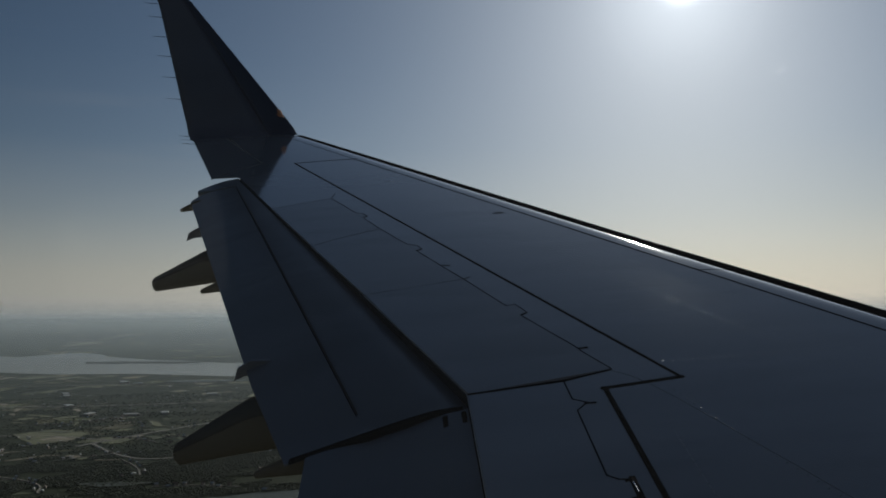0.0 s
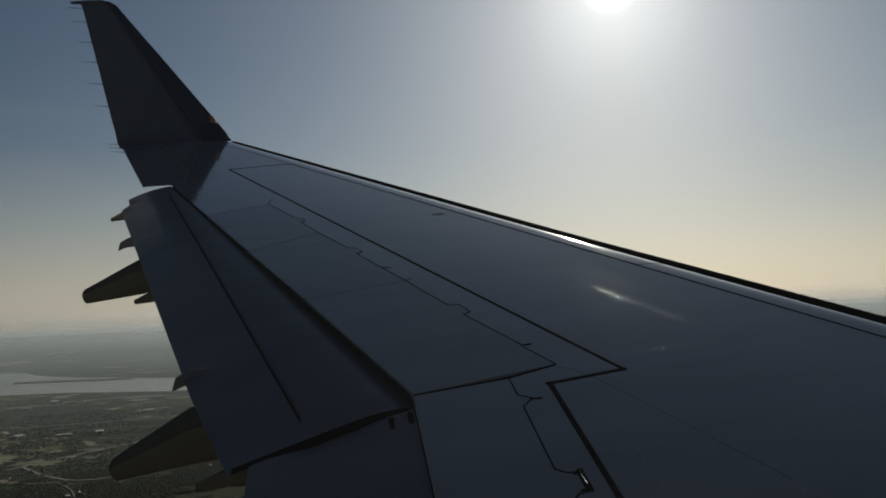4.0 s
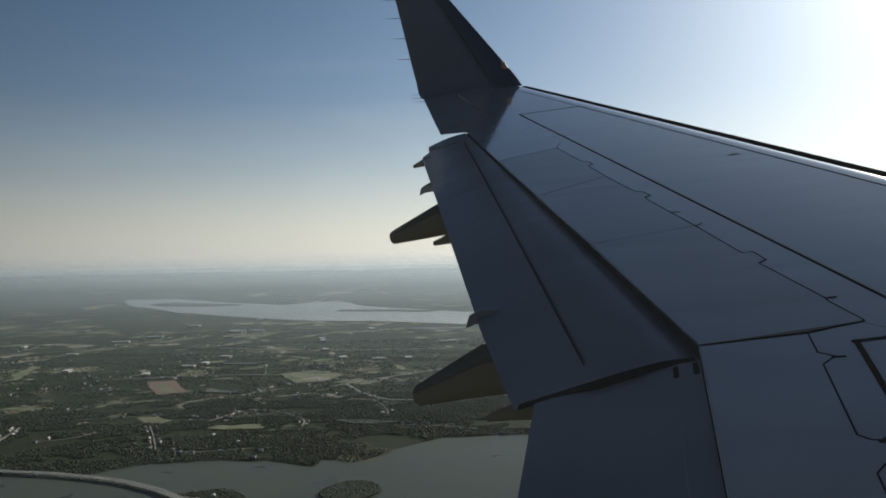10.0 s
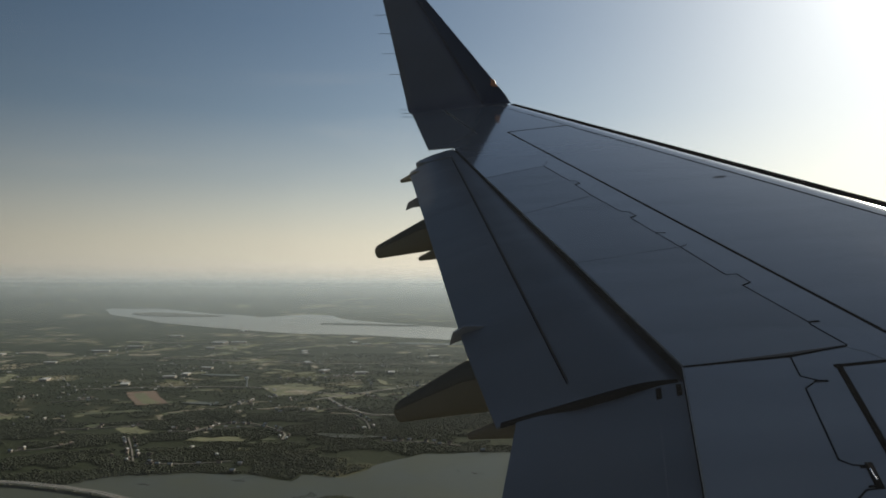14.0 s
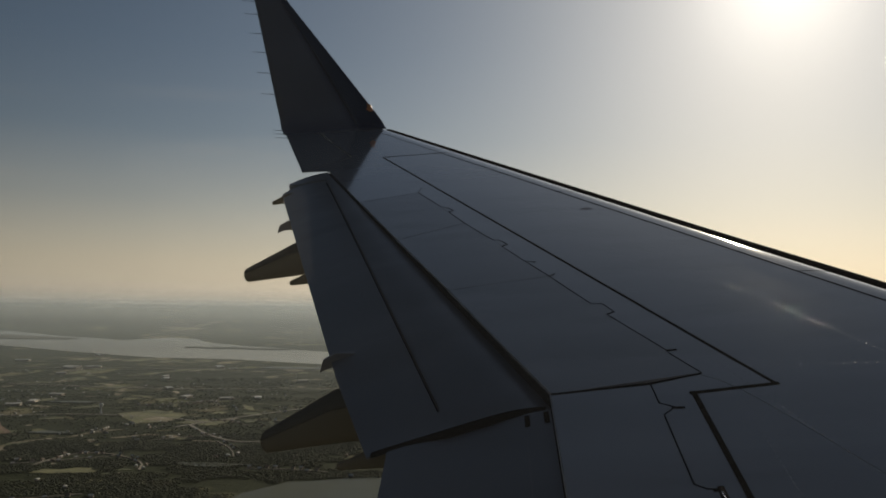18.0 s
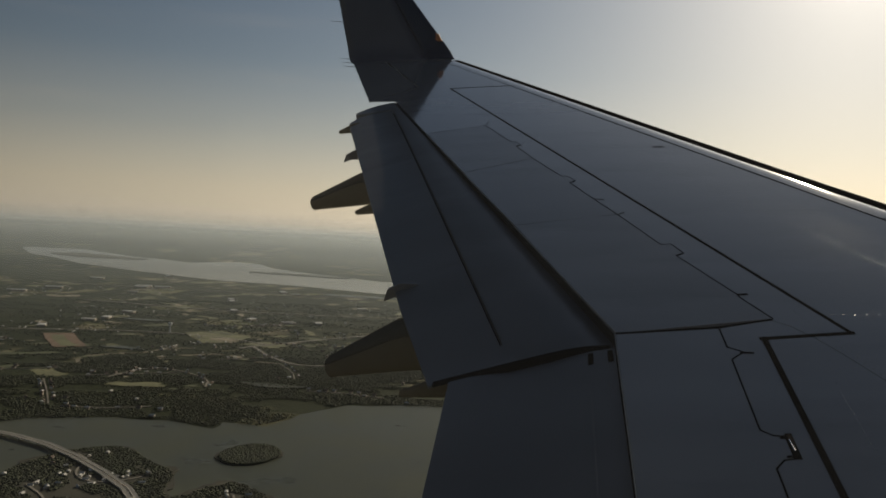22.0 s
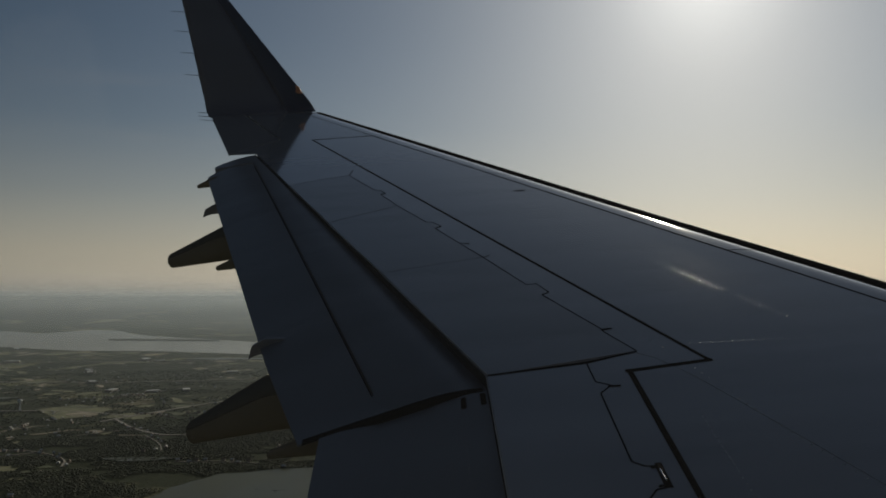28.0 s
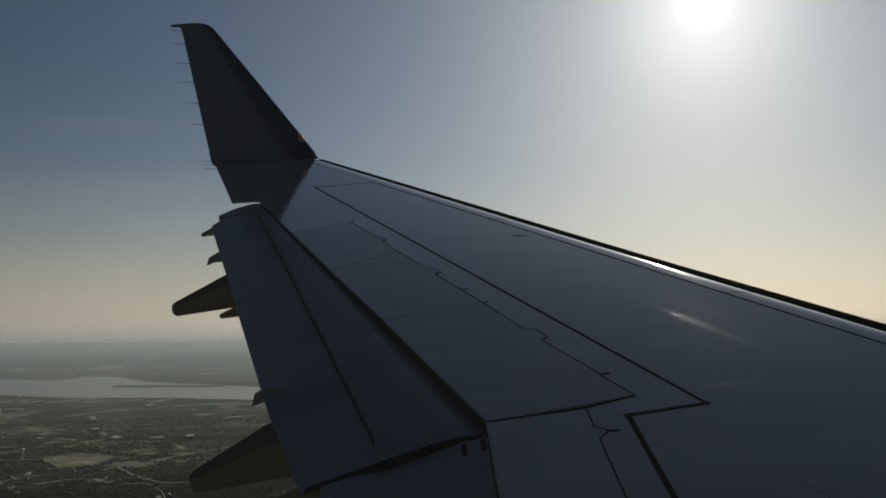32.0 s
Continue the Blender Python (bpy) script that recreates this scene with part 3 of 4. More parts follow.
def skin_row(points, pitch, radius):
    """Low round fastener heads along a line, joined."""
    vs, fs = [], []
    for (xa, ya), (xb, yb) in zip(points, points[1:]):
        k = int(math.hypot(xb - xa, yb - ya) / pitch)
        for i in range(k):
            x, y = xa + (xb - xa) * i / k, ya + (yb - ya) * i / k
            z, b = surf(x, y), len(vs)
            vs.extend((x + radius * math.cos(a), y + radius * math.sin(a), z + 0.0002) for a in (math.pi * j / 4 for j in range(8)))
            vs.append((x, y, z + 0.0011))
            fs.extend((b + j, b + (j + 1) % 8, b + 8) for j in range(8))
    ob = raw("fastener_row", vs, fs, RIVET, wing, smooth=True)
    return tagged(ob, "row of small flush fastener heads", kind="stuff")


spar = lambda y: -1.26 - 0.475 * (y - 6.7)
skin_row([(spar(4.6), 4.6), (spar(9.5), 9.5)], 0.055, 0.0055)
skin_row([(-2.0, 6.31), (-1.05, 6.28)], 0.06, 0.006)
skin_row([(-2.17, 6.45), (-1.80, 5.35), (-1.35, 4.2)], 0.06, 0.006)
skin_row([(x_slat(2.2) - 0.05, 2.2), (x_slat(16.2) - 0.05, 16.2)], 0.045, 0.005)
skin_row([(-2.14, 2.2), (-2.14, 5.6)], 0.045, 0.005)
skin_row([(-2.05 - 0.427 * -0.1, 6.2), (-4.98, 13.2)], 0.045, 0.005)

# sealant in the joints of the panels
part("joint_seal", strip(HINGE, 0.007, lambda x, y: surf(x, y) + 0.002, 0.003), GAP, wing, "dark stepped joint along the spoiler hinges")
part("joint_seal", strip([(-4.37, 11.25), (-4.345, 11.50)], 0.006, surf, 0.003), GAP, wing)
part("joint_seal", strip(INNER, 0.0055, surf, 0.003), GAP, wing, "dark stepped joint of the inboard panel")
part("joint_seal", strip([(-2.285, 6.241), (-2.60, 6.15), (-3.182, 6.086)], 0.009, lambda x, y: surf(x, y) + 0.002, 0.003), GAP, wing)
for a, b in (((-3.86, 7.89), (-3.05, 8.07)), ((-3.045, 8.075), (-2.989, 8.118)), ((-3.22, 8.479), (-3.13, 8.447)), ((-4.43, 9.37), (-3.77, 9.78)), ((-5.04, 10.98), (-4.37, 11.25))):
    part("joint_seal", strip([a, b], 0.0035, lambda x, y: surf(x, y) + 0.002, 0.0025), SEAL, wing)
part("joint_seal", strip([(x_slat(2.0), 2.0), (x_slat(13.69), 13.69)], 0.008, surf, 0.004), GAP, wing, "thin dark joint behind the slats")
part("joint_seal", strip([(x_line(6.30), 6.30), (x_line(12.6), 12.6)], 0.0055, lambda x, y: z_flap(x, y, 0.012), 0.002), SEAL, wing, "dark joint between the flap segments")
part("hinge_strip", strip([(-5.59, 13.82), (-6.80, 16.84)], 0.009, surf, 0.003), EDGE, wing, "pale metal strip over the aileron hinge")

# latch in its dark recess, and the short dark ends of the stepped joints
part("latch_recess", slab([(-2.492, 5.122), (-2.46, 5.122), (-2.46, 4.934), (-2.492, 4.934)], lambda x, y: surf(x, y) + 0.003, 0.01), GAP, wing, "dark recess round the latch")
part("latch", box(-2.485, -2.478, 4.975, 5.075, surf(-2.46, 5.07) - 0.003, surf(-2.46, 5.07) + 0.007, 0.002), METAL, wing, "bright metal latch in the panel edge")
for a, b in (((-2.538, 5.858), (-2.467, 5.855)), ((-2.517, 5.088), (-2.485, 5.091)), ((-2.521, 4.949), (-2.482, 4.952)), ((-2.418, 6.577), (-2.348, 6.582))):
    part("joint_seal", strip([a, b], 0.011, lambda x, y: surf(x, y) + 0.002, 0.003), GAP, wing)

# seam running on from the corner of the inner spoiler, and the worn trailing edges of the panels
part("skin_seam", strip([(-2.285, 6.225), (-2.20, 6.16), (-2.105, 6.018), (-2.011, 5.835), (-1.891, 5.573), (-1.55, 4.80)], 0.0035, surf, 0.0012), RIVET, wing, "fine bright seam in the upper skin")
part("panel_edge", strip([(-3.19, 2.0), (-3.19, 4.0), (-3.19, 6.075)], 0.005, lambda x, y: surf(x, y) + 0.001, 0.003), EDGE, wing, "pale worn metal panel edge")
for a, b in (((-3.185, 6.10), (-3.862, 7.87)), ((-3.866, 7.91), (-4.432, 9.35)), ((-4.436, 9.39), (-5.04, 10.96))):
    part("panel_edge", strip([a, b], 0.005, lambda x, y: surf(x, y) + 0.003, 0.003), EDGE, wing, "pale worn spoiler trailing edge")

part("panel_edge", strip([(-3.345, 5.65), (-3.345, 4.6), (-3.345, 2.0)], 0.006, zin, 0.004), SPOILER, wing, "pale worn metal panel edge")

# the cabin wall round the seat: a plain tube with the window's opening
CABIN = plain("cabin_lining", (0.62, 0.60, 0.56), 0.6, vary=0.06, scale=2.0)
hx0, hx1, hz0, hz1, zc, rad = -3.97, -3.14, 2.17, 2.70, 2.45, 1.88
ang = lambda z: math.asin((z - zc) / rad)
xs = [-16, -12, -8, -5, hx0, hx1, -2, 1, 4, 7]
ths = [ang(hz0), ang(hz1)]
ths = ths + [ths[1] + (2 * math.pi - ths[1] + ths[0]) * i / 40 for i in range(1, 40)]
cv = [(x, r * math.cos(th), zc + r * math.sin(th)) for r in (rad, rad - 0.08) for x in xs for th in ths]
nt_, nx_ = len(ths), len(xs)
idx = lambda s, i, j: s * nx_ * nt_ + i * nt_ + j % nt_
cf = []
for i in range(nx_ - 1):
    for j in range(nt_):
        if xs[i] == hx0 and j == 0:
            for (i0, j0), (i1, j1) in (((i, 0), (i, 1)), ((i, 1), (i + 1, 1)), ((i + 1, 1), (i + 1, 0)), ((i + 1, 0), (i, 0))):
                cf.append((idx(0, i0, j0), idx(0, i1, j1), idx(1, i1, j1), idx(1, i0, j0)))
            continue
        cf.append((idx(0, i, j), idx(0, i + 1, j), idx(0, i + 1, j + 1), idx(0, i, j + 1)))
        cf.append((idx(1, i, j + 1), idx(1, i + 1, j + 1), idx(1, i + 1, j), idx(1, i, j)))
for i in (0, nx_ - 1):
    cf.append(tuple(idx(0, i, j) for j in range(nt_)))
cabin = raw("cabin_wall", cv, cf, CABIN)
# unseen outer side, its blue-grey kept dark to limit bounce onto the wing root
cabin.data.materials.append(plain("fuselage_low_bounce", (0.17, 0.19, 0.24), 0.4, vary=0.1, scale=1.0))
for pl in cabin.data.polygons:
    pl.material_index = 1 if all(v < nx_ * nt_ for v in pl.vertices) else 0
cabin.matrix_world = wing.matrix_world.copy()
tagged(cabin, "pale aircraft cabin wall with window opening beside the wing", "cabin wall", kind="structure")

# cream frame round the window opening, its corners rounded
def round_rect(x0, x1, z0, z1, r, n=6):
    out = []
    for cx, cz, a0 in ((x1 - r, z1 - r, 0), (x0 + r, z1 - r, 90), (x0 + r, z0 + r, 180), (x1 - r, z0 + r, 270)):
        out += [(cx + r * math.cos(radians(a0 + 90 * i / n)), cz + r * math.sin(radians(a0 + 90 * i / n))) for i in range(n + 1)]
    return out


wall_y = lambda z, r: math.sqrt(r * r - (z - zc) ** 2)
inner, outer = round_rect(hx0 + 0.015, hx1 - 0.015, hz0 + 0.015, hz1 - 0.015, 0.09), round_rect(hx0 - 0.06, hx1 + 0.06, hz0 - 0.06, hz1 + 0.06, 0.14)
bm = bmesh.new()
loops = []
for pts, dr in ((outer, -0.082), (outer, -0.090), (inner, -0.096), (inner, -0.04), (outer, -0.04)):
    loops.append([bm.verts.new((x, wall_y(z, rad + dr), z)) for x, z in pts])
for a, b in zip(loops, loops[1:] + loops[:1]):
    for i in range(len(a)):
        j = (i + 1) % len(a)
        bm.faces.new((a[i], a[j], b[j], b[i]))
bmesh.ops.recalc_face_normals(bm, faces=bm.faces)
surround = mesh_ob("window_1", bm, CABIN)
surround.matrix_world = wing.matrix_world.copy()
tagged(surround, "cream plastic frame round the cabin window opening", "window frame", kind="structure")

# acrylic pane in the opening, with a thin film of dust that scatters the sunlight
def pane_material():
    m = bpy.data.materials.new("dusty_acrylic")
    m.use_nodes = True
    nt = m.node_tree
    nt.nodes.clear()
    out = nt.nodes.new("ShaderNodeOutputMaterial")
    mix, film = nt.nodes.new("ShaderNodeMixShader"), nt.nodes.new("ShaderNodeMixShader")
    clear = nt.nodes.new("ShaderNodeBsdfTransparent")
    gloss = nt.nodes.new("ShaderNodeBsdfGlossy")
    gloss.inputs["Roughness"].default_value = 0.02
    dust = nt.nodes.new("ShaderNodeBsdfTranslucent")
    dust.inputs["Color"].default_value = (0.78, 0.80, 0.84, 1)
    film.inputs[0].default_value = 0.02
    smear = noise_tex(nt, 9.0, 4, 0.6, (1.0, 1.0, 2.5))
    nt.links.new(value_range(nt, smear.outputs["Fac"], 0.002, 0.0046, 0.35, 0.75), mix.inputs[0])
    nt.links.new(clear.outputs[0], film.inputs[1])
    nt.links.new(gloss.outputs[0], film.inputs[2])
    nt.links.new(film.outputs[0], mix.inputs[1])
    nt.links.new(dust.outputs[0], mix.inputs[2])
    nt.links.new(mix.outputs[0], out.inputs["Surface"])
    return m


rim = round_rect(hx0 + 0.012, hx1 - 0.012, hz0 + 0.012, hz1 - 0.012, 0.09)
pv = [(x, wall_y(z, rad - 0.045), z) for x, z in rim] + [(x, wall_y(z, rad - 0.035), z) for x, z in rim]
n = len(rim)
pf = [tuple(range(n - 1, -1, -1)), tuple(range(n, 2 * n))] + [(i, (i + 1) % n, n + (i + 1) % n, n + i) for i in range(n)]
pane = raw("pane", pv, pf, pane_material(), surround)
tagged(pane, "clear slightly dusty acrylic pane")

# ---------------------------------------------------------------- the land below
def z_land(x, y):
    """The plain rises a little towards the far hills."""
    r = math.hypot(x, y)
    return 0.0 if r < 2700 else 138.0 * ((r - 2700) / 2200) ** 2


def polar(az, r):
    return r * math.sin(radians(az)), r * math.cos(radians(az))


def land_material():
    m, nt, p = nodes_of("woods_and_fields")
    tc = nt.nodes.new("ShaderNodeTexCoord")
    big = noise_tex(nt, 0.0022, 6, 0.6)
    mid = noise_tex(nt, 0.006, 5, 0.62)
    fine = noise_tex(nt, 0.13, 4, 0.7)
    vor = nt.nodes.new("ShaderNodeTexVoronoi")
    vor.inputs["Scale"].default_value = 0.022
    mp = nt.nodes.new("ShaderNodeMapping")
    mp.inputs["Scale"].default_value, mp.inputs["Rotation"].default_value = (1.0, 0.55, 1.0), (0, 0, 0.35)
    nt.links.new(tc.outputs["Object"], mp.inputs["Vector"])
    nt.links.new(mp.outputs["Vector"], vor.inputs["Vector"])
    wood = ramp(nt, fine.outputs["Fac"], [(0.3, (0.019, 0.025, 0.011)), (0.55, (0.034, 0.044, 0.019)), (0.75, (0.062, 0.072, 0.031))])
    field = ramp(nt, vor.outputs["Color"], [(0.2, (0.12, 0.13, 0.055)), (0.55, (0.22, 0.22, 0.11)), (0.72, (0.34, 0.29, 0.19)), (0.85, (0.15, 0.16, 0.07))])
    cells = ramp(nt, vor.outputs["Color"], [(0.50, (0, 0, 0)), (0.55, (1, 1, 1))])
    open_land = ramp(nt, mid.outputs["Fac"], [(0.53, (0, 0, 0)), (0.62, (1, 1, 1))])
    mask = mix_col(nt, 1.0, cells, open_land, "MULTIPLY")
    c = mix_col(nt, mask, wood, field)
    c = mix_col(nt, value_range(nt, big.outputs["Fac"], 0, 0.4, 0.45, 0.7), c, (0.034, 0.037, 0.018))
    nt.links.new(c, p.inputs["Base Color"])
    p.inputs["Roughness"].default_value = 0.95
    p.inputs["Specular IOR Level"].default_value = 0.1
    bump(nt, p, fine.outputs["Fac"], 0.8, 3.0)
    return m


LAND = land_material()
rs = [0, 60, 120, 200, 300, 400, 500, 600, 700, 800, 900, 1000, 1150, 1300, 1500, 1700, 1900, 2100, 2300, 2500, 2700] + [2700 + 110 * i for i in range(1, 21)]
verts, faces = [], []
NA = 144
for r in rs:
    for k in range(NA):
        a = 2 * math.pi * k / NA
        x, y = r * math.sin(a), r * math.cos(a)
        hill = 0.0
        if r > 3700:
            hill = (r - 3700) / 1200 * 7 * noise.noise(Vector((x * 0.0014, y * 0.0014, 3)))
        verts.append((x, y, z_land(x, y) + hill))
for i in range(len(rs) - 1):
    for k in range(NA):
        j = (k + 1) % NA
        faces.append((i * NA + j, (i + 1) * NA + j, (i + 1) * NA + k, i * NA + k))
ground = raw("ground", verts, faces, LAND, smooth=True)
tagged(ground, "wooded plain with scattered fields reaching the horizon", "ground", kind="structure")


def water_material(name, col, rough, gloss):
    m, nt, p = nodes_of(name)
    n = noise_tex(nt, 0.02, 4, 0.6)
    nt.links.new(mix_col(nt, value_range(nt, n.outputs["Fac"], 0, 1, 0.35, 0.7), col, tuple(c * 1.5 for c in col)), p.inputs["Base Color"])
    p.inputs["Specular IOR Level"].default_value = gloss
    nt.links.new(value_range(nt, n.outputs["Fac"], rough * 0.8, rough * 1.3, 0.35, 0.7), p.inputs["Roughness"])
    p.inputs["IOR"].default_value = 1.33
    return m


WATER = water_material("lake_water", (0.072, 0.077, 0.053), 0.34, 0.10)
# paler base colour carries the sky sheen of water seen at a grazing angle
FAR_WATER = water_material("far_lake_water_sheen", (0.11, 0.105, 0.085), 0.15, 0.5)


def rough_shore(poly, cut, amp, seed):
    """The outline with its sides broken into small coves and points."""
    out = []
    for (xa, ya), (xb, yb) in zip(poly, poly[1:] + poly[:1]):
        k = max(1, int(math.hypot(xb - xa, yb - ya) / cut))
        for i in range(k):
            x, y = xa + (xb - xa) * i / k, ya + (yb - ya) * i / k
            v = Vector((x / (cut * 6), y / (cut * 6), seed))
            w = Vector((x / (cut * 1.7), y / (cut * 1.7), seed + 5))
            dx = noise.noise(v) + 0.45 * noise.noise(w)
            dy = noise.noise(v + Vector((7, 3, 1))) + 0.45 * noise.noise(w + Vector((2, 8, 4)))
            out.append((x + amp * dx, y + amp * dy))
    return out


def sheet(name, poly, lift, mat, thick=1.0, parent=None, height=None):
    bm = bmesh.new()
    f = bm.faces.new([bm.verts.new((x, y, (height or z_land)(x, y) + lift)) for x, y in poly])
    bm.normal_update()
    if f.normal.z < 0:
        f.normal_flip()
    bmesh.ops.triangulate(bm, faces=bm.faces[:])
    ret = bmesh.ops.extrude_face_region(bm, geom=bm.faces[:])
    for v in ret["geom"]:
        if isinstance(v, bmesh.types.BMVert):
            v.co.z -= thick
    bmesh.ops.recalc_face_normals(bm, faces=bm.faces)
    ob = mesh_ob(name, bm, mat)
    ob.parent = parent
    return ob


FAR_NEAR = [(-36.2, 3640), (-34.3, 3220), (-31.6, 2920), (-28.6, 2707), (-24.5, 2400), (-20, 2290), (-17, 2190), (-12, 2080), (-6, 2150), (0, 2250), (12, 2400), (24, 2550), (34, 2750)]
FAR_FAR = [(34, 3300), (20, 3200), (8, 3000), (-2, 2850), (-8, 2700), (-12, 2600), (-15.5, 2760), (-19, 3030), (-21.5, 3260), (-23.5, 3340), (-26, 3240), (-29.5, 3390), (-30.6, 3560), (-32.5, 3700), (-35.4, 3760)]
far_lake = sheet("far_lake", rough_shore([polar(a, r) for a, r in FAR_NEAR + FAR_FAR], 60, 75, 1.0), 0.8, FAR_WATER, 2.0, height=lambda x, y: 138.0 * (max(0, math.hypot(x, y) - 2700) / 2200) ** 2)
tagged(far_lake, "long pale lake lying below the horizon", "lake", kind="structure")
LAKE = 0.86                                             # the near lake and its isles, drawn in towards the flight path
NEAR = [(-1500, 380), (-1100, 520), (-760, 560), (-600, 590), (-481, 612), (-462, 646), (-402, 676), (-351, 686), (-300, 672), (-303, 700), (-265, 690), (-243, 752), (-214, 812), (-165, 828), (-60, 850), (80, 800), (260, 830),
        (520, 760), (900, 800), (1200, 500), (900, 180), (500, 60), (300, -200), (-200, -320), (-700, -200), (-1300, 40)]
NEAR = [(x * LAKE, y * LAKE) for x, y in NEAR]
near_lake = sheet("near_lake", rough_shore(NEAR, 12, 13, 2.0), 0.5, WATER, 1.5)
tagged(near_lake, "wide grey-green lake with wooded shores", "lake", kind="structure")

WOODS = plain("tree_crowns", (0.045, 0.055, 0.023), 0.9, vary=0.55, scale=0.2)
SHORE = plain("wooded_shore_soil", (0.046, 0.044, 0.026), 0.95, vary=0.4, scale=0.1)
DIRT = plain("bare_soil", (0.25, 0.215, 0.14), 0.95, vary=0.3, scale=0.08)
GRASS = plain("mown_grass", (0.17, 0.172, 0.078), 0.95, vary=0.35, scale=0.05)
CLAY = plain("reddish_clay", (0.21, 0.135, 0.085), 0.95, vary=0.3, scale=0.08)
PALE = plain("stubble", (0.36, 0.31, 0.22), 0.95, vary=0.25, scale=0.06)
MOSS = plain("meadow", (0.085, 0.10, 0.04), 0.95, vary=0.4, scale=0.06)
CONCRETE = plain("road_concrete", (0.60, 0.56, 0.49), 0.85, vary=0.2, scale=0.3)
PAVING = plain("worn_road_paving", (0.27, 0.245, 0.20), 0.9, vary=0.25, scale=0.2)
ASPHALT = plain("worn_asphalt", (0.27, 0.255, 0.225), 0.9, vary=0.2, scale=0.4)
ROOF_PALE = plain("pale_metal_roof", (0.70, 0.66, 0.60), 0.35, vary=0.12, scale=0.4)
ROOF_DARK = plain("shingle_roof", (0.17, 0.125, 0.095), 0.8, vary=0.3, scale=1.0)
WALL = plain("rendered_wall", (0.40, 0.34, 0.27), 0.8, vary=0.2, scale=0.5)
TOWER = plain("white_tower_paint", (0.75, 0.74, 0.72), 0.4, vary=0.1, scale=0.5)

def rounded(poly, closed=True):
    """Corners cut twice, so that the line swings instead of bending."""
    for _ in range(2):
        out = [] if closed else [poly[0]]
        for (xa, ya), (xb, yb) in zip(poly, poly[1:] + (poly[:1] if closed else [])):
            out += [(xa * 0.75 + xb * 0.25, ya * 0.75 + yb * 0.25), (xa * 0.25 + xb * 0.75, ya * 0.25 + yb * 0.75)]
        poly = out if closed else out + [poly[-1]]
    return poly


ISLES = {
    "wooded_island": [(-228, 598), (-222, 622), (-206, 634), (-188, 624), (-180, 604), (-188, 578), (-206, 570), (-222, 580)],
    "wooded_peninsula": [(-372, 560), (-350, 586), (-330, 588), (-296, 556), (-266, 540), (-256, 492), (-238, 490), (-228, 540), (-184, 508), (-150, 470), (-120, 420), (-170, 360), (-260, 380), (-330, 430), (-380, 500)],
    "wooded_headland": [(-120, 330), (-60, 350), (10, 330), (60, 300), (40, 230), (-40, 200), (-130, 220), (-170, 280)],
    "wooded_spit": [(-420, 440), (-390, 452), (-350, 430), (-330, 380), (-370, 340), (-440, 340), (-470, 390)],
}
ISLES = {nm: [(x * LAKE - (28 if nm == "wooded_island" else 0), y * LAKE) for x, y in rounded(poly)] for nm, poly in ISLES.items()}
for nm, poly in ISLES.items():
    ob = sheet(nm, rough_shore(poly, 5, 11 if nm != "wooded_island" else 5, 4.0), 1.0, SHORE, 1.2)
    tagged(ob, "low " + nm.replace("_", " ") + " rising from the lake", nm.split("_")[1], kind="structure")
for nm, pts in {"far_island": [(-34.4, 3450), (-33.0, 3500), (-31, 3420), (-28.4, 3300), (-29.2, 3265), (-32.4, 3310), (-34, 3390)], "far_spit": [(-22, 2860), (-19, 2830), (-15, 2740), (-15, 2700), (-19, 2760), (-22, 2800)]}.items():
    ob = sheet(nm, rough_shore([polar(a, r) for a, r in pts], 25, 14, 6.0), 3.0, SHORE, 3.0, height=lambda x, y: 138.0 * (max(0, math.hypot(x, y) - 2700) / 2200) ** 2)
    tagged(ob, "dark narrow strip of land in the far lake", "island", kind="structure")


def inside(x, y, poly):
    c = False
    for (xa, ya), (xb, yb) in zip(poly, poly[1:] + poly[:1]):
        if (ya > y) != (yb > y) and x < (xb - xa) * (y - ya) / (yb - ya) + xa:
            c = not c
    return c


FAR_POLY = [polar(a, r) for a, r in FAR_NEAR + FAR_FAR]


def on_land(x, y):
    if inside(x, y, FAR_POLY):
        return False
    if inside(x, y, NEAR):
        return any(inside(x, y, p) for p in ISLES.values())
    return True


# fields between the woods
CLEAR = set()                                           # open ground, in squares of 3 m


def clear_along(pts, reach):
    for (xa, ya), (xb, yb) in zip(pts, pts[1:]):
        k = max(1, int(math.hypot(xb - xa, yb - ya) / 2))
        for i in range(k + 1):
            x, y = xa + (xb - xa) * i / k, ya + (yb - ya) * i / k
            for u in range(-reach, reach + 1):
                for v in range(-reach, reach + 1):
                    CLEAR.add((int(x // 3) + u, int(y // 3) + v))


def clear_inside(poly):
    xs, ys = [p[0] for p in poly], [p[1] for p in poly]
    for u in range(int(min(xs) // 3), int(max(xs) // 3) + 1):
        for v in range(int(min(ys) // 3), int(max(ys) // 3) + 1):
            if inside(u * 3 + 1.5, v * 3 + 1.5, poly):
                CLEAR.add((u, v))


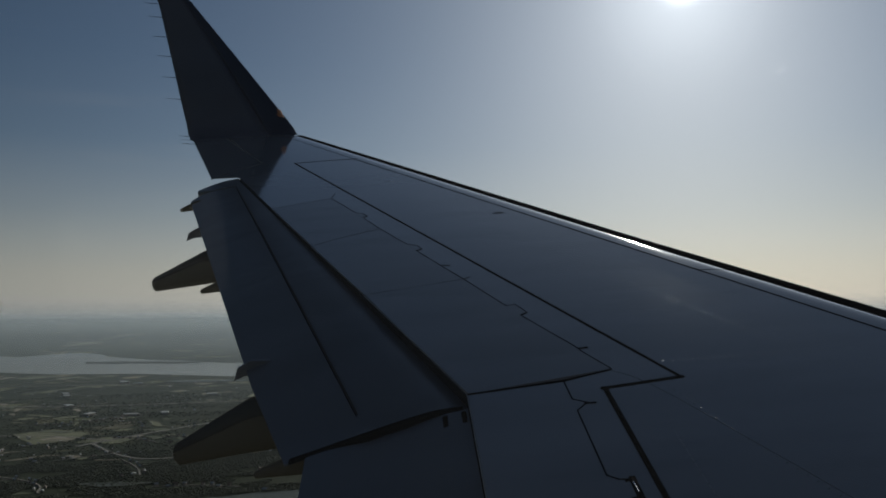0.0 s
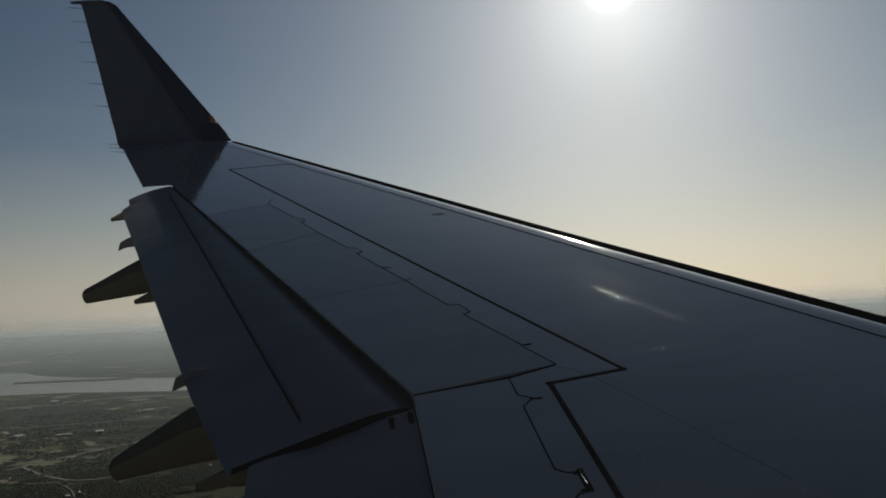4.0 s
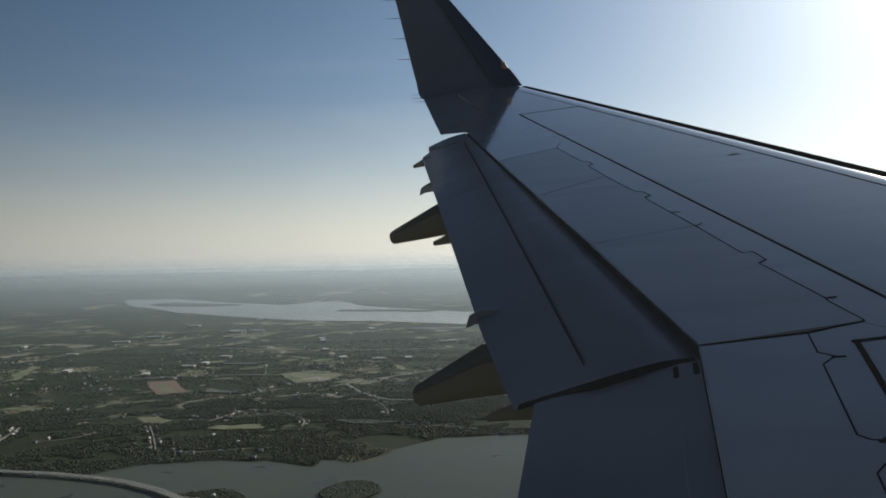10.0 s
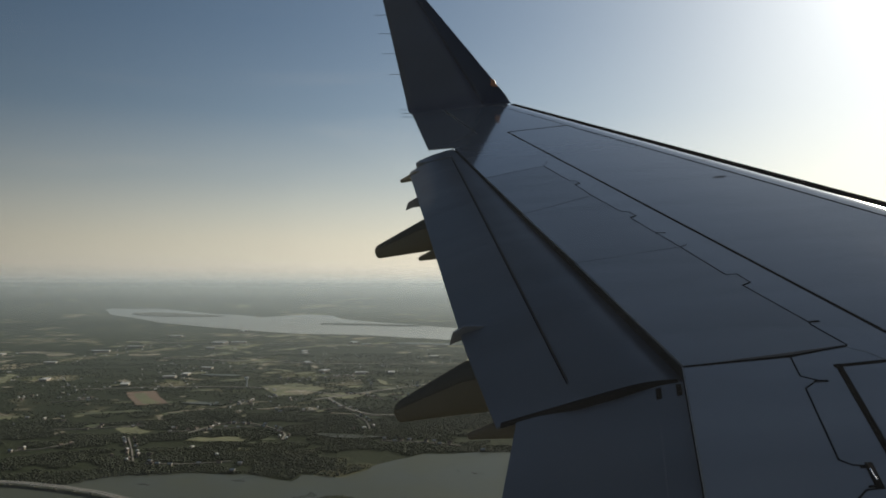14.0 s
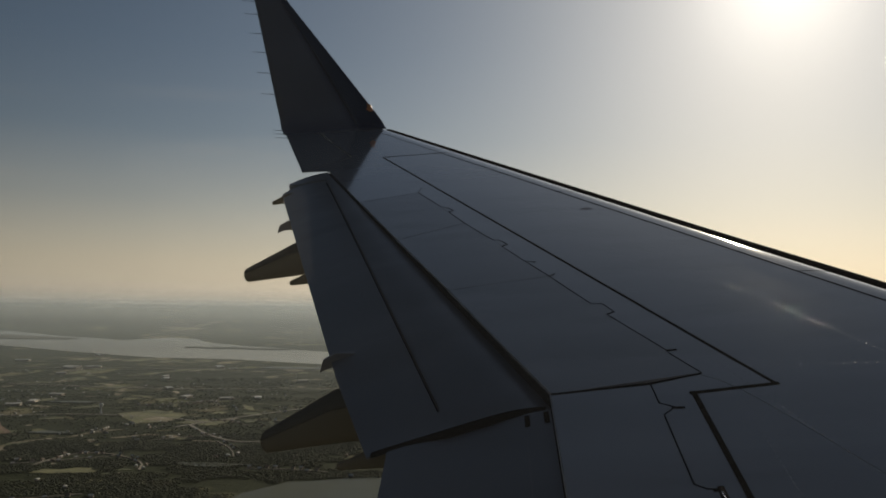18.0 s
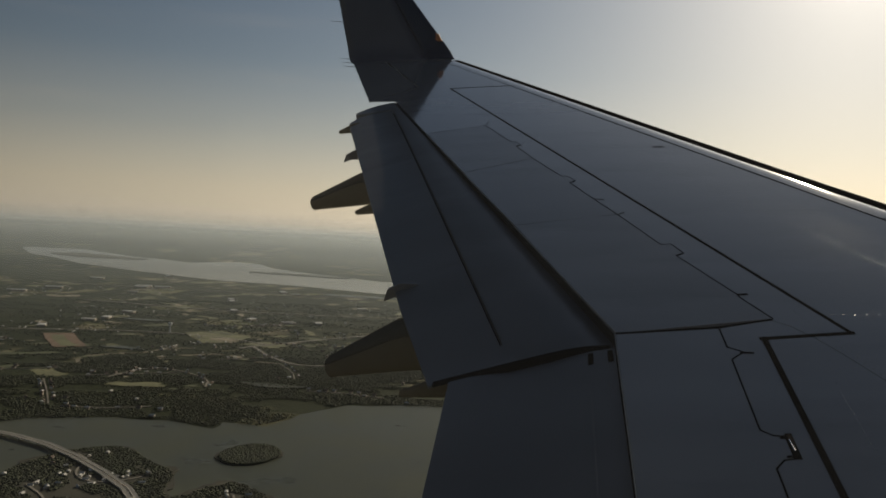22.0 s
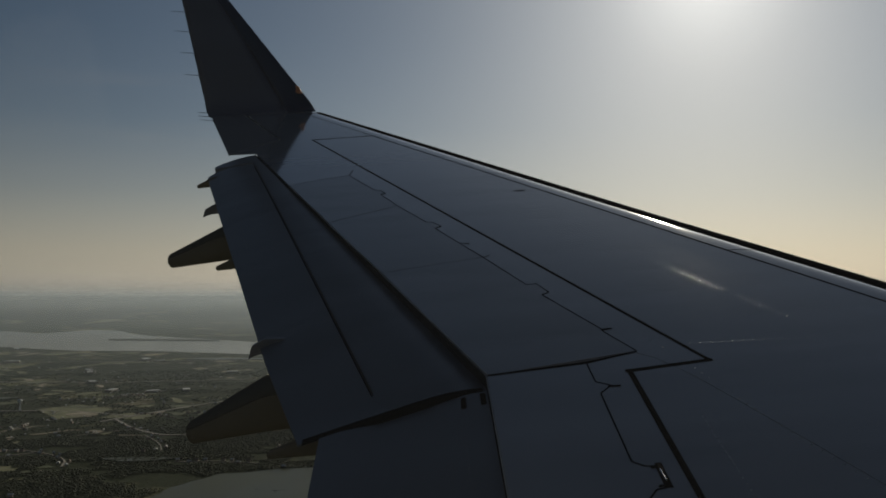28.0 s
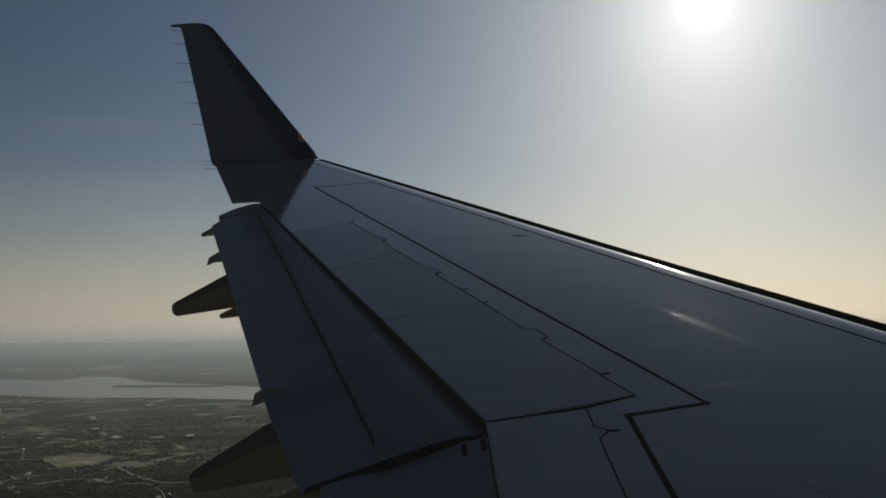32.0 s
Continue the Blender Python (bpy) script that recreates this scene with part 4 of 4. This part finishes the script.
rng = np.random.default_rng(5)
for i in range(900):
    az, r = rng.uniform(-50, 2), rng.uniform(640, 2500)
    x, y = polar(az, r)
    w, h = 10.0 * rng.lognormal(0, 0.75) * r / 1500, 9.5 * rng.lognormal(0, 0.7) * r / 1500
    a = 0.35 + rng.normal(0, 0.7)
    ca, sa = math.cos(a), math.sin(a)
    poly = [(x + ca * u - sa * v, y + sa * u + ca * v) for u, v in ((-w, -h), (-w * 0.2, -h * 1.1), (w, -h * 0.8), (w * 0.9, h), (0, h * 0.9), (-w * 0.8, h * 0.7))]
    if noise.noise(Vector((x * 0.003, y * 0.004, 8.0))) + 0.6 * noise.noise(Vector((x * 0.009, y * 0.012, 2.0))) > -0.02 and all(on_land(px, py) for px, py in poly):
        clear_inside(poly)
        mat, lab = ((GRASS, "mown green field between the woods"), (DIRT, "bare pale brown field"), (MOSS, "dark green meadow between the woods"), (GRASS, "mown green field between the woods"), (PALE, "small field of pale stubble"))[i % 5]
        if mat is PALE:
            poly = [(x + (px - x) * 0.45, y + (py - y) * 0.4) for px, py in poly]
        tagged(sheet("field", rough_shore(poly, 5, 9, i * 0.7), 0.15 + 0.0008 * i, mat, 0.3), lab, "field", "fields", "structure")


# roads
def road(points, width, lift, label):
    rings = []
    pts = []
    points = rounded(points, False)
    for (xa, ya), (xb, yb) in zip(points, points[1:]):
        k = max(1, int(math.hypot(xb - xa, yb - ya) / 12))
        pts += [(xa + (xb - xa) * i / k, ya + (yb - ya) * i / k) for i in range(k)]
    pts.append(points[-1])
    for i, (x, y) in enumerate(pts):
        a, b = pts[max(0, i - 1)], pts[min(len(pts) - 1, i + 1)]
        d = Vector((b[0] - a[0], b[1] - a[1])).normalized()
        z = z_land(x, y) + (lift * 0.7 if lift < 1.45 else lift)
        rings.append([(x - d.y * width / 2, y + d.x * width / 2, z - 1), (x - d.y * width / 2, y + d.x * width / 2, z), (x + d.y * width / 2, y - d.x * width / 2, z), (x + d.y * width / 2, y - d.x * width / 2, z - 1)])
    clear_along(points, 1 if width > 1.2 else 0)
    ob = mesh_ob("road", loft(rings, smooth=False), PAVING)
    return tagged(ob, label, "road", "roads", "structure")


road([(-401, 971), (-367, 1042), (-321, 1122), (-250, 1240), (-150, 1360)], 5, 1.1, "pale concrete road through the woods")
road([(-760, 980), (-600, 1060), (-470, 1060), (-380, 1015)], 4, 1.15, "pale concrete road through the woods")
road([(-390, 990), (-352, 935), (-323, 901), (-291, 876), (-255, 892)], 4, 1.2, "pale concrete road through the woods")
road([(-900, 1420), (-560, 1380), (-200, 1480)], 6, 1.25, "pale concrete road through the woods")
road([(-1200, 1750), (-700, 1800), (-150, 1950)], 7, 1.3, "pale concrete road through the woods")


# a bare rectangular site and a pale works yard
for poly, mat, lab in (([(-675, 974), (-644, 993), (-565, 900), (-591, 870)], CLAY, "bare reddish rectangular building site"), ([(-655, 962), (-643, 970), (-577, 895), (-590, 884)], GRASS, "grassed middle of the building site"),
                       ([(-525, 1074), (-490, 1118), (-425, 1072), (-432, 1010), (-458, 988)], GRASS, "pale worn works yard between woods"), ([(-470, 1030), (-452, 1050), (-430, 1035), (-445, 1012)], PALE, "pale gravel in the works yard")):
    clear_inside(poly)
    tagged(sheet("clearing", rough_shore(poly, 8, 3, 40.0), 0.69 if "middle" in lab or "gravel" in lab else 0.63, mat, 0.4), lab, "clearing", kind="structure")
road([(-436, 730), (-431, 794), (-396, 796), (-343, 758), (-331, 721)], 1.8, 1.2, "narrow pale street between small houses")

# short streets of the small towns, with their houses' plots
street_rng = random.Random(11)
STREETS = [[(-436, 730), (-431, 794), (-396, 796), (-343, 758), (-331, 721)]]
while len(STREETS) < 22:
    az, r = street_rng.uniform(-44, -8), street_rng.uniform(680, 1300)
    x, y = polar(az, r)
    a = 0.35 + street_rng.choice((0, 1.57)) + street_rng.gauss(0, 0.25)
    ln, bend = street_rng.uniform(40, 120), street_rng.gauss(0, 0.35)
    pts = [(x + ln * f * math.cos(a + bend * f), y + ln * f * math.sin(a + bend * f)) for f in (0, 0.3, 0.6, 1.0)]
    if all(on_land(*p) for p in pts) and noise.noise(Vector((x * 0.006, y * 0.009, 8.0))) > -0.1:
        STREETS.append(pts)
        road(pts, 1.3, 1.05 + 0.004 * len(STREETS), "narrow pale street between small houses")

LANES = [[(x * LAKE, y * LAKE) for x, y in lane] for lane in (
    [(-254, 458), (-245, 440), (-225, 425), (-200, 420), (-180, 440), (-170, 465)],
    [(-345, 485), (-318, 466), (-300, 440), (-278, 428), (-262, 405)],
    [(-120, 300), (-80, 290), (-60, 262), (-20, 260), (20, 285)],
    [(-356, 560), (-338, 545), (-334, 520), (-316, 502), (-296, 505), (-284, 522)],
    [(-200, 420), (-204, 450), (-196, 478), (-210, 505)],
    [(-400, 440), (-390, 412), (-400, 384), (-425, 365)],
    [(-225, 425), (-232, 402), (-215, 385), (-180, 380)])]
for k, lane in enumerate(LANES):
    road(lane, 1.3, 1.5 + 0.006 * k, "pale lane winding between lakeside houses")


# tree crowns: uneven clumps, thick on the isles and the near shores, thinner beyond
def ico():
    bm = bmesh.new()
    bmesh.ops.create_icosphere(bm, subdivisions=1, radius=1)
    v = np.array([p.co[:] for p in bm.verts])
    f = np.array([[q.index for q in g.verts] for g in bm.faces])
    bm.free()
    return v, f


IV, IF = ico()


def crowns(name, spots, label):
    """spots: x, y, z, radius."""
    n = len(spots)
    s = np.array(spots)
    jit = 1 + 0.27 * rng.standard_normal((n, len(IV), 1))
    v = IV[None] * jit * s[:, None, 3:4] * np.array([1.15, 1.15, 0.6])
    v = v + s[:, None, :3]
    f = IF[None] + (np.arange(n) * len(IV))[:, None, None]
    ob = raw(name, v.reshape(-1, 3).tolist(), f.reshape(-1, 3).tolist(), WOODS, smooth=True)
    return tagged(ob, label, "trees", kind="stuff")


def scatter(n, az0, az1, r0, r1, size, keep):
    out = []
    while len(out) < n:
        az, r = rng.uniform(az0, az1), math.sqrt(rng.uniform(r0 * r0, r1 * r1))
        x, y = polar(az, r)
        if on_land(x, y) and keep(x, y) and (int(x // 3), int(y // 3)) not in CLEAR:
            k = size * rng.uniform(0.6, 1.4)
            out.append((x, y, z_land(x, y) + 0.8 + k * 0.45, k))
    return out


for nm, poly in ISLES.items():
    xs, ys = [p[0] for p in poly], [p[1] for p in poly]
    spots = []
    want = 4500 if nm == "wooded_island" else 15000
    while len(spots) < want:
        x, y = rng.uniform(min(xs), max(xs)), rng.uniform(min(ys), max(ys))
        if inside(x, y, poly) and (int(x // 3), int(y // 3)) not in CLEAR:
            if nm != "wooded_island" and noise.noise(Vector((x * 0.05, y * 0.05, 9))) > 0.36:
                want -= 1
                continue
            k = rng.uniform(0.35, 0.85)
            spots.append((x, y, 1.2 + k * 0.4, k))
    crowns("island_trees", spots, "dense dark green trees on the " + nm.replace("_", " "))
wooded = lambda x, y: noise.noise(Vector((x * 0.012, y * 0.02, 4.0))) + 0.5 * noise.noise(Vector((x * 0.04, y * 0.05, 1.0))) > -0.22
crowns("shore_trees", scatter(52000, -52, 8, 520, 980, 0.72, wooded), "dark green woods along the lake shore")
crowns("plain_trees", scatter(20000, -50, 4, 960, 1700, 0.9, wooded), "dark green woods over the plain")

# causeway over the lake
deck_line = [(-640, 585), (-575, 598), (-514, 600), (-470, 596), (-431, 588), (-390, 572), (-353, 550), (-315, 523), (-279, 494), (-262, 474), (-254, 458)]
deck_line = [(x * LAKE, y * LAKE) for x, y in deck_line]
bridge = new("lake_bridge")
tagged(bridge, "pale concrete road bridge curving over the lake", "bridge")
drop = [0] * 8 + [0.3, 0.7, 1.1]
for k, off in enumerate((-1.75, 1.75)):
    rings = []
    for i, (x, y) in enumerate(deck_line):
        a, b = deck_line[max(0, i - 1)], deck_line[min(len(deck_line) - 1, i + 1)]
        d = Vector((b[0] - a[0], b[1] - a[1])).normalized()
        nx, ny = -d.y, d.x
        rings.append([(x + nx * (off + s), y + ny * (off + s), z) for s, z in ((-1.3, 2.1 - drop[i]), (-1.3, 2.72 - drop[i]), (-1.15, 2.72 - drop[i]), (-1.15, 2.6 - drop[i]), (1.15, 2.6 - drop[i]), (1.15, 2.72 - drop[i]), (1.3, 2.72 - drop[i]), (1.3, 2.1 - drop[i]))])
    part("deck", loft(rings, smooth=False), CONCRETE, bridge)
    part("roadway", loft([[(a[0] * (1 - f) + b[0] * f, a[1] * (1 - f) + b[1] * f, a[2] + h) for f, h in ((0.14, -0.03), (0.14, 0.03), (0.86, 0.03), (0.86, -0.03))] for a, b in ((q[3], q[4]) for q in rings)], smooth=False), ASPHALT, bridge, "grey asphalt carriageway")
for (xa, ya), (xb, yb) in zip(deck_line, deck_line[1:]):
    for f in (0.25, 0.75):
        x, y = xa + (xb - xa) * f, ya + (yb - ya) * f
        part("pier", box(x - 0.35, x + 0.35, y - 2.4, y + 2.4, -0.5, 2.2), CONCRETE, bridge)


# buildings
def house_parts(w, d, h, roof_h, wall, roof):
    e = new("house")
    part("wall", box(-w / 2, w / 2, -d / 2, d / 2, -0.5, h), wall, e)
    o = 0.3
    rings = [[(x, -d / 2 - o, h), (x, 0, h + roof_h), (x, d / 2 + o, h), (x, d / 2 + o, h - 0.15), (x, -d / 2 - o, h - 0.15)] for x in (-w / 2 - o, w / 2 + o)]
    part("roof", loft(rings, smooth=False), roof, e)
    return e


def shed_parts(w, d, h):
    e = new("warehouse")
    part("wall", box(-w / 2, w / 2, -d / 2, d / 2, -0.5, h), WALL, e)
    rings = [[(x, -d / 2 - 0.2, h), (x, 0, h + d * 0.04), (x, d / 2 + 0.2, h), (x, d / 2 + 0.2, h - 0.3), (x, -d / 2 - 0.2, h - 0.3)] for x in (-w / 2 - 0.2, w / 2 + 0.2)]
    part("roof", loft(rings, smooth=False), ROOF_PALE, e)
    return e


def place(proto, n, az0, az1, r0, r1, label, cat, group, size=(0.8, 1.3), clump=0.0):
    tagged(proto, label, cat, group)
    put = 0
    while put < n:
        az, r = rng.uniform(az0, az1), math.sqrt(rng.uniform(r0 * r0, r1 * r1))
        x, y = polar(az, r)
        if not on_land(x, y) or noise.noise(Vector((x * 0.006, y * 0.009, 8.0))) < clump:
            continue
        k = rng.uniform(*size)
        m = Matrix.Translation((x, y, z_land(x, y) + 0.9)) @ Matrix.Rotation(0.35 + rng.choice([0, math.pi / 2]) + rng.normal(0, 0.2), 4, "Z")
        ob = proto if put == 0 else copy_thing(proto, m)
        if put == 0:
            ob.matrix_world = m
        put += 1


place(house_parts(3.6, 2.5, 1.5, 0.8, WALL, ROOF_DARK), 22, -46, -2, 660, 1200, "small house with dark shingle roof among trees", "house", "houses on the shore", clump=0.05)
place(house_parts(3.4, 2.6, 1.5, 0.8, WALL, ROOF_PALE), 40, -46, -2, 640, 1200, "small house with pale metal roof among trees", "house", "houses on the shore", clump=0.05)
place(shed_parts(20, 11, 2.6), 20, -44, -4, 1250, 2100, "long warehouse with pale metal roof", "warehouse", "warehouses", clump=0.05)
place(shed_parts(34, 15, 3), 9, -46, -4, 1700, 2500, "large warehouse with pale metal roof", "warehouse", "warehouses", clump=0.0)

# houses in rows along the streets
def row_houses(proto, start, label):
    tagged(proto, label, "house", "houses along the streets")
    first = True
    for n, pts in enumerate(STREETS):
        for (xa, ya), (xb, yb) in zip(pts, pts[1:]):
            d = math.hypot(xb - xa, yb - ya)
            a = math.atan2(yb - ya, xb - xa)
            for i in range(start, int(d / 5.5), 2):
                if street_rng.random() < 0.5:
                    continue
                side = street_rng.choice((-1, 1)) * street_rng.uniform(3.4, 5.0)
                x, y = xa + (xb - xa) * (i + 0.5) * 5.5 / d - side * math.sin(a), ya + (yb - ya) * (i + 0.5) * 5.5 / d + side * math.cos(a)
                if not on_land(x, y):
                    continue
                m = Matrix.Translation((x, y, 0.6)) @ Matrix.Rotation(a + street_rng.gauss(0, 0.15), 4, "Z")
                if first:
                    proto.matrix_world = m
                    first = False
                else:
                    copy_thing(proto, m)


row_houses(house_parts(3.0, 2.2, 1.4, 0.8, WALL, ROOF_PALE), 0, "small house with pale roof along a street")
row_houses(house_parts(3.2, 2.3, 1.4, 0.9, WALL, ROOF_DARK), 1, "small house with dark roof along a street")

# homes and lanes on the wooded points
def place_in(proto, n, polys, label):
    tagged(proto, label, "house", "houses on the points")
    put = 0
    while put < n:
        poly = polys[put % len(polys)]
        x, y = rng.uniform(min(p[0] for p in poly), max(p[0] for p in poly)), rng.uniform(min(p[1] for p in poly), max(p[1] for p in poly))
        if not inside(x, y, poly):
            continue
        m = Matrix.Translation((x, y, 1.6)) @ Matrix.Rotation(rng.uniform(0, 3.1), 4, "Z")
        ob = proto if put == 0 else copy_thing(proto, m)
        if put == 0:
            ob.matrix_world = m
        put += 1


points = [ISLES["wooded_peninsula"], ISLES["wooded_headland"], ISLES["wooded_spit"]]
place_in(house_parts(2.6, 1.9, 1.1, 0.6, WALL, ROOF_PALE), 40, points, "lakeside house with pale roof among trees")
place_in(house_parts(2.5, 1.8, 1.1, 0.6, WALL, ROOF_DARK), 24, points, "lakeside house with dark roof among trees")
# the many roofs farther off, too small to tell apart
def roofs(n, spot, base):
    vs, fs = [], []
    while len(vs) < 10 * n:
        x, y = spot()
        if not on_land(x, y):
            continue
        w, d, a, b = rng.uniform(0.9, 2.0), rng.uniform(0.7, 1.2), 0.35 + rng.choice([0, math.pi / 2]) + rng.normal(0, 0.2), len(vs)
        ca, sa = math.cos(a), math.sin(a)
        for u, v, z in ((-w, -d, 0), (w, -d, 0), (w, d, 0), (-w, d, 0), (-w, -d, 1.0), (w, -d, 1.0), (w, d, 1.0), (-w, d, 1.0), (-w, 0, 1.5), (w, 0, 1.5)):
            vs.append((x + ca * u - sa * v, y + sa * u + ca * v, z_land(x, y) + base + z))
        fs += [(b, b + 1, b + 5, b + 4), (b + 1, b + 2, b + 6, b + 9, b + 5), (b + 2, b + 3, b + 7, b + 6), (b + 3, b, b + 4, b + 8, b + 7), (b + 4, b + 5, b + 9, b + 8), (b + 6, b + 7, b + 8, b + 9)]
    return vs, fs


def town_spot():
    while True:
        x, y = polar(rng.uniform(-48, 0), rng.uniform(960, 2000))
        if noise.noise(Vector((x * 0.006, y * 0.009, 8.0))) > 0.0:
            return x, y


def lane_spot():
    """A plot beside one of the lanes on the wooded points."""
    lane = LANES[rng.integers(len(LANES))]
    i, f = rng.integers(len(lane) - 1), rng.uniform(0, 1)
    (xa, ya), (xb, yb) = lane[i], lane[i + 1]
    return xa + (xb - xa) * f + rng.normal(0, 7), ya + (yb - ya) * f + rng.normal(0, 7)


tagged(raw("distant_houses", *roofs(420, town_spot, 0.3), ROOF_PALE), "scattered small pale houses between the woods", "houses", kind="stuff")
tagged(raw("lakeside_houses", *roofs(150, lane_spot, 0.9), ROOF_PALE), "small pale houses beside lanes on wooded points", "houses", kind="stuff")

# ponds and small inlets
for i, (x, y, a, b) in enumerate(((-275, 752, 34, 9), (-122, 905, 24, 8), (-490, 1890, 95, 26), (-520, 905, 26, 8), (-205, 1010, 30, 9), (-640, 1180, 40, 10))):
    poly = [(x + a * math.cos(q) * (1 + 0.25 * math.sin(3 * q + i)), y + b * math.sin(q)) for q in (2 * math.pi * k / 14 for k in range(14))]
    tagged(sheet("pond", rough_shore(poly, 6, 4, 20.0 + i), 1.3, WATER, 1.5), "small pale pond among the woods", "pond", "ponds", "structure")

# water tower
tower = new("water_tower")
tagged(tower, "white water tower standing above the woods", "water tower")
tx, ty, tk = -545, 1069, 0.6
part("shaft", tube([(tx, ty, tk * z) for z in (0, 2, 14, 17)], [tk * r for r in (3.2, 1.8, 1.6, 2.4)], 14), TOWER, tower)
part("tank", tube([(tx, ty, tk * z) for z in (16, 17.5, 20, 22.5, 23.6, 24)], [tk * r for r in (1.8, 4.2, 5.4, 4.6, 2.4, 0.3)], 18), TOWER, tower)

# distance haze imitated by added translucent shells that scatter the daylight, densest in their middle height
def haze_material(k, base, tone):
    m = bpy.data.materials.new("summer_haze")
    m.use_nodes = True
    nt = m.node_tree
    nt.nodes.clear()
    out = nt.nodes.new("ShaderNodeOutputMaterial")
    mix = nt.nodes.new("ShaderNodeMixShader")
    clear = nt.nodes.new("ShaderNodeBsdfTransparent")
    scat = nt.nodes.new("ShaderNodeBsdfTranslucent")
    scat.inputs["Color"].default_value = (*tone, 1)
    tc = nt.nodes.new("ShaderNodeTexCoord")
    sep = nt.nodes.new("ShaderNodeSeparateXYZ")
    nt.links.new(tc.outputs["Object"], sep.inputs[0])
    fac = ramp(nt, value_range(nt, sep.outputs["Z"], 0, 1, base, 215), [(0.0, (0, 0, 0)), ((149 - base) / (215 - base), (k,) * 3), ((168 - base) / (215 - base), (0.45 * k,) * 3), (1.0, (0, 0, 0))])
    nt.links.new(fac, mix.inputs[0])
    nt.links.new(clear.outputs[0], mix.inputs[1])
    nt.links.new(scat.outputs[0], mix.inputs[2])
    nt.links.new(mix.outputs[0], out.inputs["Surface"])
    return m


# haze put into the shells: opacity grows with distance, tone set for each
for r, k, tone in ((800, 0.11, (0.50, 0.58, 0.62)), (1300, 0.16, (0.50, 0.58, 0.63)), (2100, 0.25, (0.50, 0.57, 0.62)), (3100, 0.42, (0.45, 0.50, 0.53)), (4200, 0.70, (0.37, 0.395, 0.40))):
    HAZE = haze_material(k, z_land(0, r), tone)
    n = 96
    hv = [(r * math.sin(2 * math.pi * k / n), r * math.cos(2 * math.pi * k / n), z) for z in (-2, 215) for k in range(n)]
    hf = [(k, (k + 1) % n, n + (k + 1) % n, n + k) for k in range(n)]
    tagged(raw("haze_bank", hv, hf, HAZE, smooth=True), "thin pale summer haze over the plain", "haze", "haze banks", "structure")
